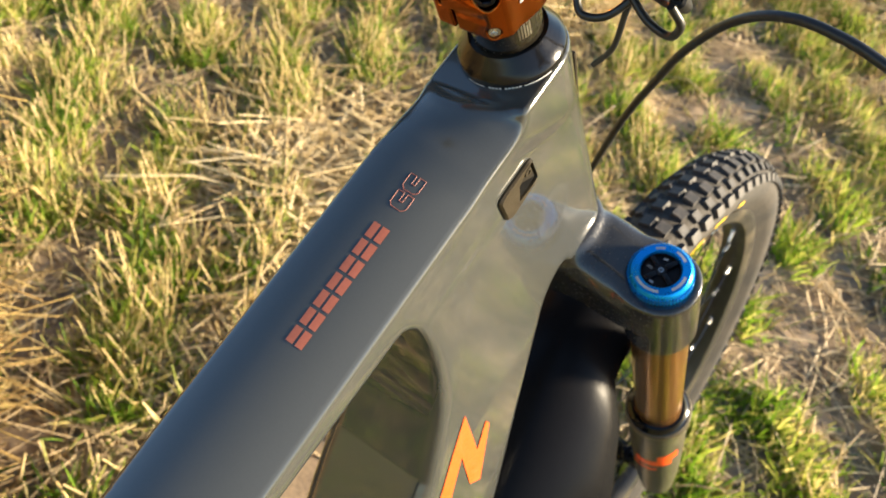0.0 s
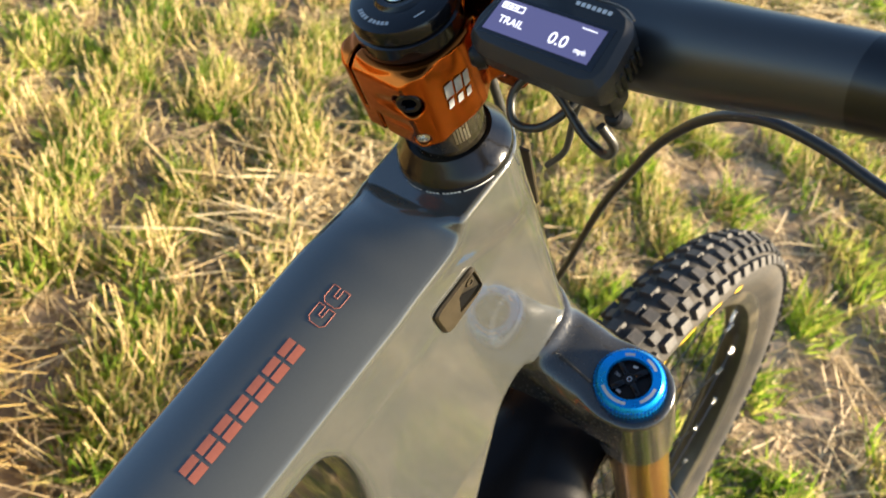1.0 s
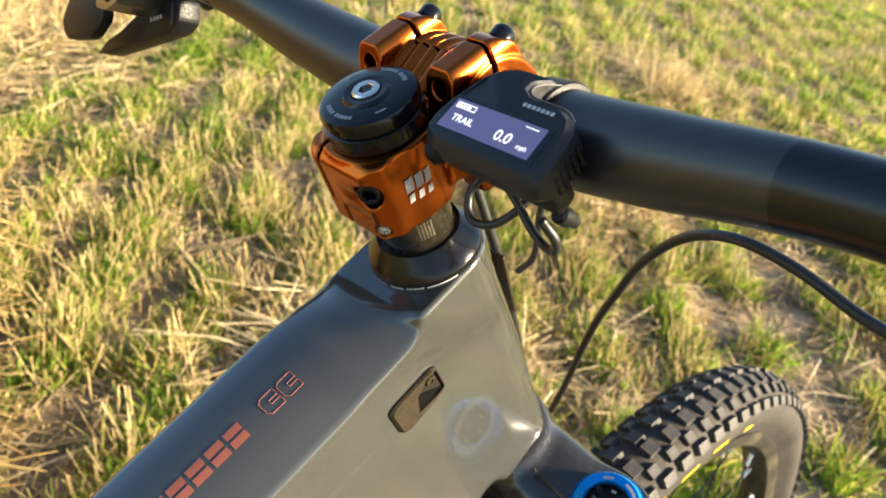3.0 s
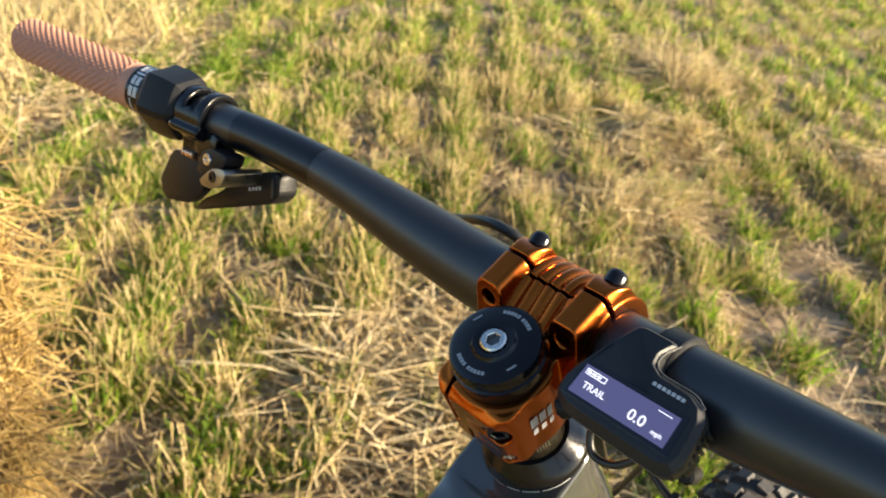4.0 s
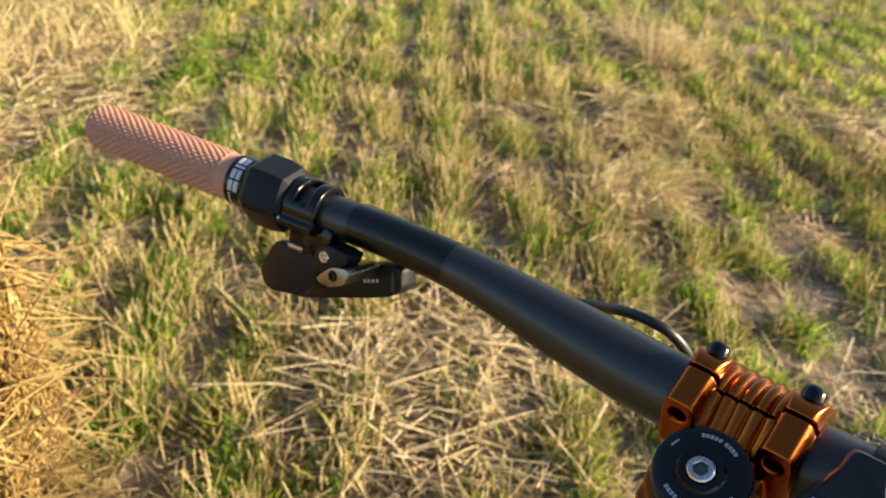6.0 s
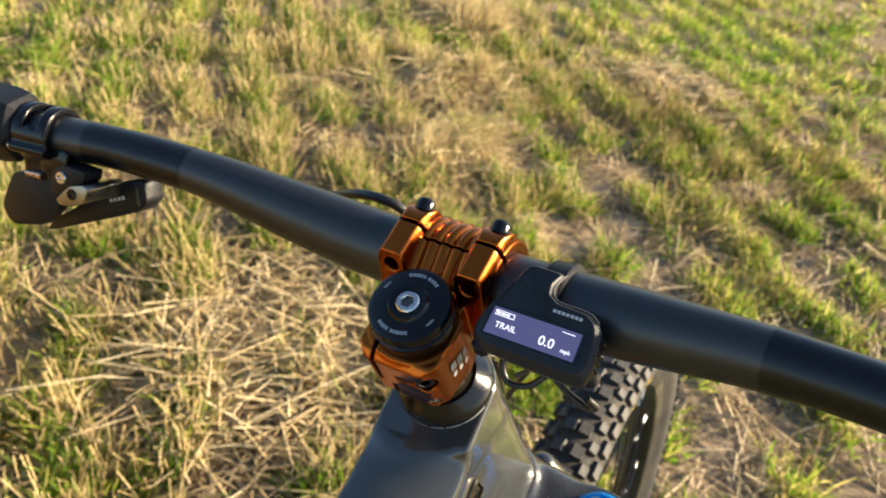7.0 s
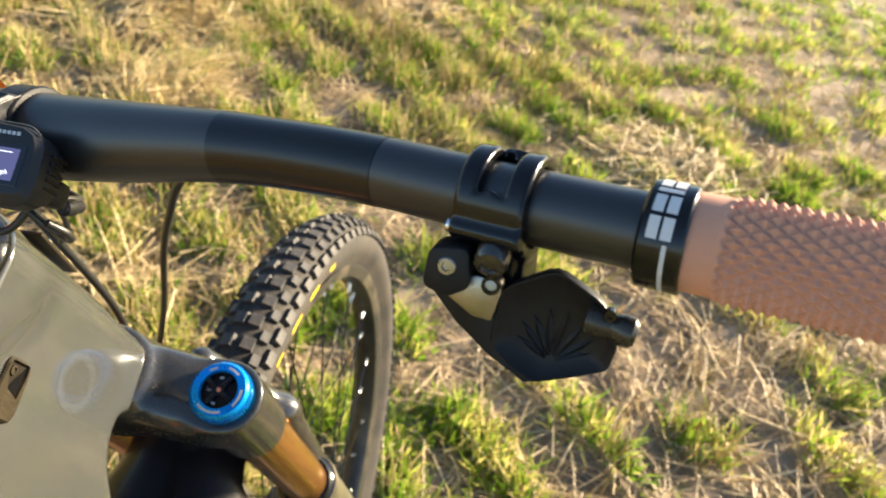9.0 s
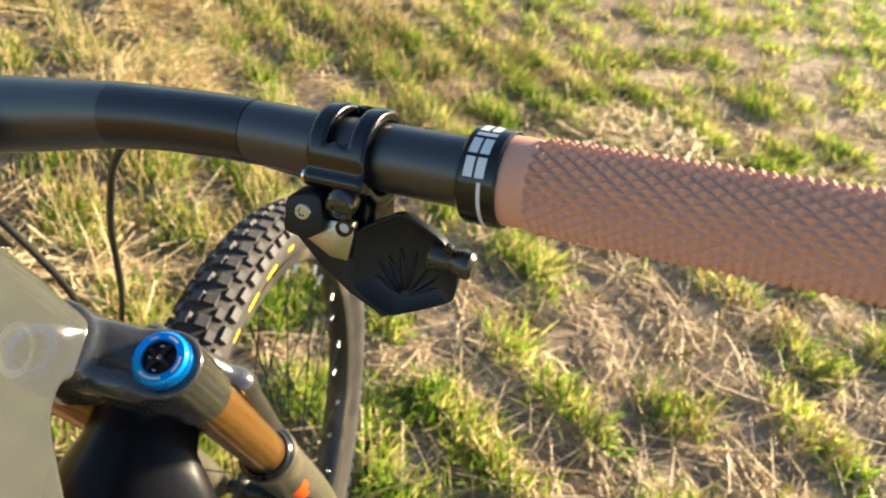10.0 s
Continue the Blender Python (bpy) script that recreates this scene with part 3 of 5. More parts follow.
def stem_sdf(p):
    x, y, z = p[:, 0], p[:, 1], p[:, 2]
    ax = np.abs(x)
    # steerer clamp: a round post with a blocky, chamfered rear
    post = drum(p, (0, 0, -0.0308), 2, 0.0203, 0.0158, 0.0008)
    lug = smax(smax(ax - 0.0188, np.abs(y + 0.0075) - 0.0150, 0.0016), np.abs(z + 0.0308) - 0.0158, 0.0010)
    lug = smax(lug, (ax * 0.74 - y * 0.67) - 0.0252, 0.0014)
    lug = smax(lug, (z * 0.80 - y * 0.60) + 0.0006, 0.0006)
    rear = smin(post, lug, 0.0015)
    gouge = rod(p, (-0.0015, -0.0255, -0.0372), (0.0105, -0.0250, -0.0362), 0.0026)
    rear = smax(rear, -gouge, 0.0012)
    neck = smax(smax(ax - 0.0150 - np.clip(y - 0.008, 0, 1) * 0.5, np.abs(y - 0.012) - 0.018, 0.002), np.abs(z + 0.0325) - 0.0125, 0.003)
    bx = np.hypot(y - BAR_Y, z - BAR_Z)
    rib = 0.0196 + np.where(ax < 0.0116, 0.0027 * np.sqrt(np.abs(np.cos(x / 0.0058 * math.pi)) + 0.02), 0.0020)
    clamp = smax((bx - rib) * 0.75, ax - 0.026, 0.0010)
    ramp = smax((z + 0.0066 - 0.34 * (y - 0.020) - (rib - 0.0216) * 0.8) * 0.80, np.abs(y - 0.022) - 0.010, 0.0015)
    ramp = smax(smax(ramp, ax - 0.0125, 0.001), -0.030 - z, 0.001)
    # bolt bosses: flat crowned, chamfered, with upright rear faces
    dx = np.abs(ax - 0.0186)
    sect = smax(smax(dx - 0.0068, (dx + z) * 0.707 - 0.0046, 0.0030), -0.034 - z, 0.001)
    slope = (z - 0.0022) + np.clip(y - 0.036, 0, 1) ** 2 * 45
    boss = smax(smax(sect, np.abs(y - 0.0318) - 0.0152 + np.clip(z + 0.002, -0.02, 0.01) * 0.30, 0.0006), slope, 0.0008)
    low = rbox(np.stack([ax - 0.0186, y - 0.0325, z + 0.0425], 1), (0, 0, 0), (0.0070, 0.0145, 0.010), 0.0035)
    clamp = smin(smin(smin(clamp, ramp, 0.0010), boss, 0.0005), low, 0.002)
    body = smin(smin(rear, neck, 0.002), clamp, 0.0022)
    body = smax(body, -(bx - 0.01605), 0.0006)
    body = smax(body, -(np.hypot(x, y) - 0.0143), 0.0006)
    hole = smax(np.hypot(ax - 0.0186, z + 0.0050) - 0.0035, y - 0.028, 0.0005)
    body = smax(body, -hole, 0.0007)
    # the clamp's split, stepped to one side below the waist
    slit = np.abs(x + 0.0072 + 0.0030 * np.sign(z + 0.0368)) - 0.0009
    body = smax(body, -smax(slit, y + 0.012, 0.0002), 0.0003)
    # bolt pockets with a scallop worn open towards the split
    w = np.array((0.62, -0.78, 0.0))
    for c, r, deep in (((0.0125, -0.0200, -0.0262), 0.0052, 0.007), ((0.0135, -0.0205, -0.0425), 0.0027, 0.006)):
        q = p - np.array(c)
        a = q @ w
        body = smax(body, -smax(np.linalg.norm(q - a[:, None] * w, axis=1) - r, -a - deep, 0.0004), 0.0007)
    return smax(body, -rod(p, (0.0005, -0.0262, -0.0285), (0.0125, -0.0245, -0.0275), 0.0038), 0.0012)


def seam(p):
    """Where the faceplate meets the stem: set back between the bosses."""
    return np.where(np.abs(p[:, 0]) < 0.0115, 0.0322, 0.0350)


stem = part("stem", sdf_mesh(lambda p: smax(stem_sdf(p), p[:, 1] - seam(p) + 0.0009, 0.0003), (-0.029, -0.028, -0.058), (0.029, 0.054, 0.007), 0.0006), ORANGE, None, "copper-orange anodised machined stem")
part("faceplate", sdf_mesh(lambda p: smax(stem_sdf(p), seam(p) + 0.0009 - p[:, 1], 0.0003), (-0.029, 0.028, -0.058), (0.029, 0.060, 0.007), 0.0006), ORANGE, None, "copper-orange anodised faceplate")
dome = lathe([(0, 0.0036), (0.0018, 0.0034), (0.0034, 0.0026), (0.0044, 0.0010), (0.0046, -0.003), (0, -0.003)], 28)
for sx in (-1, 1):
    part("faceplate_bolt", moved(dome, Matrix.Translation((sx * 0.0186, 0.0480, -0.0032)) @ pose(0, 0, 0, -70, 0, 0) @ Matrix.Scale(0.98, 4)), BLACK_ANO, stem, "black domed bolt")
W = Vector((0.62, -0.78, 0.0))
crisp(part("pinch_bolt", moved(hex_bolt(0.0045, 0.005), Matrix.Translation(Vector((0.0125, -0.0200, -0.0262)) + W * 0.0008) @ W.to_track_quat("Z", "Y").to_matrix().to_4x4()), BLACK_ANO, stem, "black socket bolt"), 30)
part("pinch_bolt", moved(lathe([(0, -0.001), (0.0012, -0.001), (0.0014, 0), (0.0023, 0), (0.0023, -0.003), (0, -0.003)], 20), Matrix.Translation(Vector((0.0135, -0.0205, -0.0425)) + W * 0.0003) @ W.to_track_quat("Z", "Y").to_matrix().to_4x4()), STEEL, stem, "small steel screw")
for a, b, c, d in ((-9.5, -6.2, -24.5, -30), (-5.4, -2.4, -25, -30.6), (-1.6, 1.0, -25.6, -31.2), (-9.5, -7.3, -31.2, -34.5), (-5.6, -3.4, -32, -35.2), (-1.8, 0.4, -32.6, -35.8)):
    v = np.array([(0.030, y * MM, (z + 0.12 * y) * MM) for y, z in ((a, c), (b, c), (b - 0.5, d), (a - 0.5, d))])
    for _ in range(60):
        v[:, 0] -= stem_sdf(v) * 0.7
    v[:, 0] += 0.0004
    part("printed_block", (v, [(0, 1, 2, 3)]), DIM, stem, "silver printed block")

# ---- handlebar ----
KX = np.array([0, 0.045, 0.09, 0.135, 0.18, 0.23, 0.28, 0.33, 0.39])
KY = np.array([33.0, 32.8, 32.2, 30.5, 25.4, 16.2, 6.0, -4.1, -16.0]) * MM
KZ = np.array([-25.4, -24.6, -17.8, -7.9, 0.6, 9.1, 19.8, 30.7, 43.8]) * MM


def bar_point(x):
    """Centre of the handlebar at a distance from its middle."""
    a = abs(x)
    line = BAR_LINE
    y, z = np.interp(a, line[:, 0], line[:, 1]), np.interp(a, line[:, 0], line[:, 2])
    return np.array([x, y, z])


BAR_LINE = smooth_line(np.stack([KX, KY, KZ], 1), 12)


def bar_axes(x):
    """A pose on the bar, its z running outwards along it."""
    s = 1 if x >= 0 else -1
    a, b = Vector(bar_point(x - s * 0.004)), Vector(bar_point(x + s * 0.004))
    d = (b - a).normalized()
    up = Vector((0, -0.25, 0.97))
    e = up.cross(d).normalized()
    n = d.cross(e)
    m = Matrix((e, n, d)).transposed().to_4x4()
    m.translation = bar_point(x)
    return m


def bar_radius(x):
    return np.interp(abs(x), [0, 0.055, 0.09, 0.12, 0.15, 0.18, 0.4], [0.0160, 0.0160, 0.0147, 0.0128, 0.0113, 0.0110, 0.0110])


def bar_piece(a, b, extra=0.0):
    xs_ = np.linspace(a, b, max(6, int(abs(b - a) / 0.006)))
    return tube(np.array([bar_point(x) for x in xs_]), np.array([bar_radius(x) + extra for x in xs_]), 40, False)


handlebar = part("handlebar", bar_piece(-0.386, 0.386), SATIN, None, "satin black tapered riser handlebar")
part("bar_band", bar_piece(0.133, 0.191, 0.00022), SHEEN, handlebar, "darker polished band")
part("bar_band", bar_piece(-0.205, -0.148, 0.00022), SHEEN, handlebar, "darker polished band")


def grip(s):
    """Rubber grip with a raised diamond pattern, a smooth collar end and a black clamp ring."""
    a0, a1 = 0.2808, 0.387
    na, nl = 276, 241
    deep = 0.0022 if s > 0 else 0.0016
    xs_ = np.linspace(a0, a1, nl)
    th = np.arange(na) * 2 * math.pi / na
    v = []
    for x in xs_:
        m = np.array(bar_axes(s * x))
        A, B = (x - a0) / 0.0053 + th * 23 / (2 * math.pi), (x - a0) / 0.0053 - th * 23 / (2 * math.pi)
        h = np.minimum(1 - 2 * np.abs(A % 1 - 0.5), 1 - 2 * np.abs(B % 1 - 0.5))
        face = 0.0075 + 0.007 * (0.5 - 0.5 * np.sin(th - 0.35 * s)) ** 2.5
        on = np.clip((x - a0 - face) / 0.0008, 0, 1) * np.clip((a1 - 0.004 - x) / 0.001, 0, 1)
        lip = np.exp(-((x - a0 - face) / 0.0006) ** 2) * 0.0003
        end = math.sqrt(max(0, 1 - max(0, (x - a1 + 0.005) / 0.005) ** 2))
        r = (0.0134 + (deep * h - 0.4 * deep) * on + lip) * (0.5 + 0.5 * end)
        v.append(m[:3, 3] + np.outer(r * np.cos(th), m[:3, 0]) + np.outer(r * np.sin(th), m[:3, 1]))
    v = np.concatenate(v)
    i = np.arange(nl - 1)[:, None] * na
    j = np.arange(na)
    k2 = (j + 1) % na
    q = np.stack([(i + j), (i + k2), (i + na + k2), (i + na + j)], -1).reshape(-1, 4)
    g = part("grip", (v, [tuple(t) for t in q.tolist()] + [tuple(range((nl - 1) * na, nl * na))]), GRIP, None, "terracotta rubber grip with raised diamond knurling")
    ring = lathe([(0.0110, -0.0125), (0.0140, -0.0122), (0.0148, -0.0114), (0.0148, -0.0006), (0.0142, 0.0), (0.0110, 0.0)], 56)
    m = bar_axes(s * a0)
    col = part("grip_collar", moved(ring, m), BLACK_ANO, g, "glossy black grip clamp ring")
    return g, col, m


def ring_blocks(parent_m, grip_ob, centre, s):
    """White printed blocks on a clamp ring, round about the given angle."""
    for k, wdt in enumerate((0.40, 0.36, 0.11, 0.36)):
        a = centre - 0.72 + (0, 0.48, 0.92, 1.10)[k]
        a = a if s < 0 else 2 * centre - a - wdt
        cells = [(a, a + wdt, z0, z1) for z0, z1 in ((-0.0098, -0.0070), (-0.0062, -0.0034))] if k != 2 else [(a, a + wdt, -0.0098, -0.0034)]
        v, f = [], []
        for a0, a1, z0, z1 in cells:
            for q in np.linspace(a0, a1, 5):
                for z in (z0, z1):
                    v.append((parent_m @ Vector((0.01492 * math.cos(q), 0.01492 * math.sin(q), z)))[:])
            n = len(v) - 10
            f += [(n + 2 * i, n + 2 * i + 2, n + 2 * i + 3, n + 2 * i + 1) for i in range(4)]
        part("printed_block", (v, f), WHITE, grip_ob, "white printed block")
    v, f = [], []
    for q in np.linspace(centre + 0.8 * s, centre + 2.0 * s, 12):
        for z in (-0.0052, -0.0040):
            p = parent_m @ Vector((0.01492 * math.cos(q), 0.01492 * math.sin(q), z))
            v.append(p[:])
    for i in range(11):
        f.append((2 * i, 2 * i + 2, 2 * i + 3, 2 * i + 1))
    part("printed_line", (v, f), SOFTWHITE, grip_ob, "thin grey printed line")


GR, _, MR = grip(1)
GL, _, ML = grip(-1)
ring_blocks(MR, GR, radians(72), 1)
ring_blocks(ML, GL, radians(88), -1)


# ---- display ----
def tilted(x, y, z, normal, right=(1, 0, 0)):
    """A pose at a place with z along the normal and x as near to right as can be."""
    n = Vector(normal).normalized()
    e = (Vector(right) - n * n.dot(Vector(right))).normalized()
    m = Matrix((e, n.cross(e), n)).transposed().to_4x4()
    m.translation = (x, y, z)
    return m


def mm(points):
    return [(x * MM, y * MM) for x, y in points]


DISPLAY = tilted(0, 0.0013, -0.003, (0, -0.27, 1))


def tiers(rings):
    """Closed outlines of one length stacked at heights, capped at both ends."""
    n = len(rings[0][0])
    v = np.concatenate([np.c_[np.array(o, float), np.full(n, z)] for o, z in rings])
    f = [(k * n + i, (k + 1) * n + i, (k + 1) * n + (i + 1) % n, k * n + (i + 1) % n) for k in range(len(rings) - 1) for i in range(n)]
    return v, f + [tuple(range(n)), tuple(range((len(rings) - 1) * n, len(rings) * n))[::-1]]


def drop(y):
    """How far the tab has bent down towards the bar."""
    return 42 * np.clip(y - 0.0175, 0, 1) ** 2


def display_case():
    """Top face with a broad chamfer towards the rider and the outer side, and a tab that runs up over the bar."""
    top = [(31, -1.6), (30.6, 3), (32, 9), (38, 23), (38.6, 33), (51.5, 33), (50.8, 26), (52.3, 21), (57, 18.4), (68, 18), (72, 16), (73.8, 12.5), (74.6, 1), (73.5, -2.6), (70, -3.8), (36, -3.6)]
    rim = [(29, -2.8), (28.6, 3), (30.4, 9.4), (36.6, 23.4), (37.2, 34.4), (52.9, 34.4), (52.1, 26.6), (53.3, 22.2), (57.6, 19.8), (69, 19.4), (74, 17), (76.4, 13.2), (77.4, 0.6), (76, -5), (71.8, -7.2), (35, -6.6)]
    mid = [(x, y - (0.8 if y < 2 else 0)) for x, y in rim]
    low = [(x + (1.2 if x < 45 and y < 10 else -1.0 if x > 70 else 0), y + (2.6 if y < 2 else 0)) for x, y in rim]

    def soft(o):
        return rounded(mm(o), 4)
    v, f = tiers([(soft(top), 0.0), (soft([(0.75 * a + 0.25 * c, 0.75 * b + 0.25 * d) for (a, b), (c, d) in zip(top, rim)]), -0.0001), (soft(rim), -0.0024), (soft(mid), -0.0034), (soft(mid), -0.0090), (soft(low), -0.0150)])
    v[:, 2] -= drop(v[:, 1])
    return v, f


display = part("display", moved(display_case(), DISPLAY), CASE, None, "black plastic ride computer with a lit screen clamped on the bar")
crisp(display, 24)
part("window", moved(slab(mm([(31.8, -2.0), (72.6, -1.8), (72.4, 12.2), (33.2, 11.8)]), 0.0004, 0.0001), DISPLAY @ Matrix.Translation((0, 0, 0.00015))), WINDOW, display, "glossy dark screen window", smooth=False)
part("screen", moved(slab(mm([(33.5, -0.6), (70.3, -0.2), (70.3, 10.8), (34.3, 10.4)]), 0.0003, 0.0), DISPLAY @ Matrix.Translation((0, 0, 0.00035))), SCREEN, display, "lit blue-violet screen", smooth=False)
foot = slab(mm([(57, -1.5), (75.5, -1.5), (75, 8), (59, 9)]), 0.011, 0.002, 2)
part("lower_case", moved(foot, DISPLAY @ Matrix.Translation((0, -0.001, -0.0140))), PLASTIC, display, "ribbed black lower case")
for k in range(5):
    rib = block((0.0012, 0.0014, 0.008), 0.0003, 1)
    part("rib", moved(rib, DISPLAY @ Matrix.Translation((0.0770, 0.001 + 0.0028 * k, -0.0105)) @ pose(0, 0, 0, 0, 0, -5)), PLASTIC, display, smooth=False)
plug = lathe([(0, 0.0), (0.0020, 0.0), (0.0030, -0.001), (0.0032, -0.006), (0.0024, -0.0075), (0.0022, -0.011), (0, -0.011)], 20)
part("wire_plug", moved(plug, DISPLAY @ Matrix.Translation((0.0735, -0.0015, -0.0240)) @ pose(0, 0, 0, 20, 0, 0)), PLASTIC, display, "black rubber wire plug")
button = lathe([(0, 0.0016), (0.0026, 0.0016), (0.0032, 0.0008), (0.0034, 0.0), (0.0044, 0.0), (0.0046, -0.003), (0, -0.003)], 28)
part("button", moved(button, DISPLAY @ Matrix.Translation((0.0305, -0.0062, -0.0090)) @ tilted(0, 0, 0, (-0.75, -0.65, 0.1))), PLASTIC, display, "round black button")
strap = lathe([(0.0158, -0.0056), (0.0176, -0.0054), (0.0182, -0.0047), (0.0182, 0.0047), (0.0176, 0.0054), (0.0158, 0.0056)], 56)
part("clamp_band", moved(strap, bar_axes(0.0500)), PLASTIC, display, "black plastic clamp band round the bar")
line = [DISPLAY @ Vector((x * MM, y * MM, -0.0016 - drop(y * MM))) for x, y in ((53.0, 34.0), (52.4, 27), (53.6, 22.4), (57.6, 20.2), (69, 19.8), (74.2, 17.2))]
part("trim_line", tube(smooth_line([q[:] for q in line], 6), 0.00035, 8), surf("lighter_grey_edge", (0.06, 0.058, 0.055), 0.6), display, "thin lighter grey line along the case edge")
for k in range(7):
    v = [(DISPLAY @ Vector(((56.5 + 1.75 * k + a) * MM, (15.4 + b) * MM, 0.00012)))[:] for a, b in ((0, 0), (1.25, 0), (1.25, 1.3), (0, 1.3))]
    part("printed_bar", (v, [(0, 1, 2, 3)]), SOFTWHITE, display, "small grey printed mark", smooth=False)


def screen_mark(x, y, w, h, name="screen_mark"):
    v = [(DISPLAY @ Vector(((x + a * w) * MM, (y + b * h) * MM, 0.00055)))[:] for a, b in ((0, 0), (1, 0), (1, 1), (0, 1))]
    part(name, (v, [(0, 1, 2, 3)]), DIGITS, display, "lit white mark", smooth=False)


for x, y, w, h in ((35.5, 9.0, 8.0, 0.35), (35.5, 7.2, 8.0, 0.35), (35.5, 7.2, 0.35, 2.1), (43.2, 7.2, 0.35, 2.1), (36.1, 7.8, 1.5, 0.95), (38.0, 7.8, 1.5, 0.95), (39.9, 7.8, 1.5, 0.95), (63, 9.2, 5.0, 0.3)):
    screen_mark(x, y, w, h)
for text, x, y, size in (("TRAIL", 41.5, 3.6, 3.4), ("0.0", 58.5, 3.4, 5.2), ("mph", 66.5, 2.4, 2.2)):
    me = lettering(text, size * MM, 0.00004)
    me.transform(DISPLAY @ Matrix.Translation((x * MM, y * MM, 0.0006)))
    part("screen_text", me, DIGITS, display, "lit white text")

# ---- wires and hoses ----


def cord(name, pts, r, material, label, segs=12):
    return part(name, tube(smooth_line(np.array(pts) * MM, 8), r * MM, segs), material, None, label)


cord("display_wire", [(77, -4, -19), (80, -3, -27), (75, -1, -36), (64, 3, -37), (52, 8, -30), (42, 10, -27), (36, 4, -33), (40, -2, -39), (50, 0, -38), (57, 10, -32), (54, 26, -30)], 1.5, HOSE, "thin black display wire in a loose loop")
cord("display_wire", [(66, 6, -20), (70, 14, -34), (62, 22, -48), (48, 26, -50), (40, 28, -64), (32, 28, -90), (22, 26, -104)], 1.4, HOSE, "thin black display wire")
cord("brake_hose", [(-105, 85, -480), (-62, 98, -375), (-17, 100, -258), (10, 100, -200), (30, 100, -162), (55, 100, -131), (80, 100, -119), (108, 98, -120), (140, 92, -125), (172, 78, -108), (200, 56, -64), (212, 42, -22)], 2.6, HOSE, "black hydraulic brake hose in a wide arc")
cord("brake_hose", [(-214, 32, -10), (-170, 42, -28), (-130, 54, -46), (-95, 60, -42), (-74, 60, -32), (-58, 60, -29.5), (-47, 61, -36), (-41, 62, -56), (-38, 60, -100), (-34, 58, -170), (-40, 56, -270), (-60, 50, -360)], 2.6, HOSE, "black hydraulic brake hose in a tight bow")


# ---- controls ----
def bar_clamp(x, parent_label, turn):
    """Open two-lobed control clamp round the bar, with a hinge pin and an underslung mount."""
    m = bar_axes(x)
    s = 1 if x > 0 else -1

    def fn(p):
        r = np.hypot(p[:, 0], p[:, 1])
        a = np.arctan2(p[:, 1], p[:, 0])
        lobes = smin(np.abs(np.abs(p[:, 2]) - 0.0072) - 0.0032, np.abs(p[:, 2]) - 0.0095 + 0.045 * np.clip(np.cos(a - turn + s * 0.45) - 0.55, 0, 1), 0.001)
        shell = smax(np.abs(r - 0.0133) - 0.0019, lobes, 0.0012)
        q = p - np.array((0.0150 * math.cos(turn + s * 1.15), 0.0150 * math.sin(turn + s * 1.15), 0))
        pin = smax(np.hypot(q[:, 0], q[:, 1]) - 0.0031, np.abs(p[:, 2]) - 0.0105, 0.001)
        d = np.array((math.cos(turn + s * 2.35), math.sin(turn + s * 2.35)))
        u = p[:, 0] * d[0] + p[:, 1] * d[1]
        w = -p[:, 0] * d[1] + p[:, 1] * d[0]
        foot = rbox(np.stack([u - 0.018, w, p[:, 2]], 1), (0, 0, 0), (0.0075, 0.0085, 0.0098), 0.003)
        body = smin(smin(shell, pin, 0.0015), foot, 0.002)
        return smax(body, -(r - 0.0114), 0.0004)
    v, f = sdf_mesh(fn, (-0.032, -0.032, -0.013), (0.032, 0.032, 0.013), 0.0009)
    c = part("control_clamp", moved((v, f), m), BLACK_ANO, None, parent_label)
    q = m @ Vector((0.0150 * math.cos(turn + s * 1.15), 0.0150 * math.sin(turn + s * 1.15), -s * 0.0108))
    part("clamp_screw", moved(lathe([(0, 0.0002), (0.001, 0.0002), (0.0012, 0.0008), (0.0021, 0.0008), (0.0021, -0.002)], 18), tilted(*q, (m @ Vector((0, 0, -s)) - m.translation))), STEEL, c, "small steel screw")
    return c, m


# right: two-lobed clamp, silver plate, shift paddle
clamp_r, CM = bar_clamp(0.230, "glossy black control clamp hinged round the bar", radians(85))
PAD = tilted(0.247, -0.0255, -0.021, (-0.09, -0.757, 0.648))


def dish(outline, depth, rim, deep):
    """A pad with a raised rim and a shallow sunken face, in x, y, z from its front plane."""
    c = np.mean(outline, axis=0)
    o = np.array(outline, float)

    def scaled(k):
        return c + (o - c) * k
    rings = [(scaled(0.80), -depth), (scaled(0.97), -depth * 0.6), (scaled(1.0), -0.0012), (scaled(0.985), 0.0), (scaled(0.955), 0.0), (scaled(0.90), -deep * 0.22), (scaled(0.72), -deep * 0.72), (scaled(0.50), -deep * 0.95), (scaled(0.1), -deep)]
    n = len(o)
    v = np.concatenate([np.c_[q, np.full(n, z)] for q, z in rings])
    f = [(k * n + i, k * n + (i + 1) % n, (k + 1) * n + (i + 1) % n, (k + 1) * n + i) for k in range(len(rings) - 1) for i in range(n)]
    f += [tuple(range(n))[::-1], tuple(range((len(rings) - 1) * n, len(rings) * n))]
    return v, f


def pod_xy(points):
    return [((x - 247) * MM, y * MM) for x, y in points]


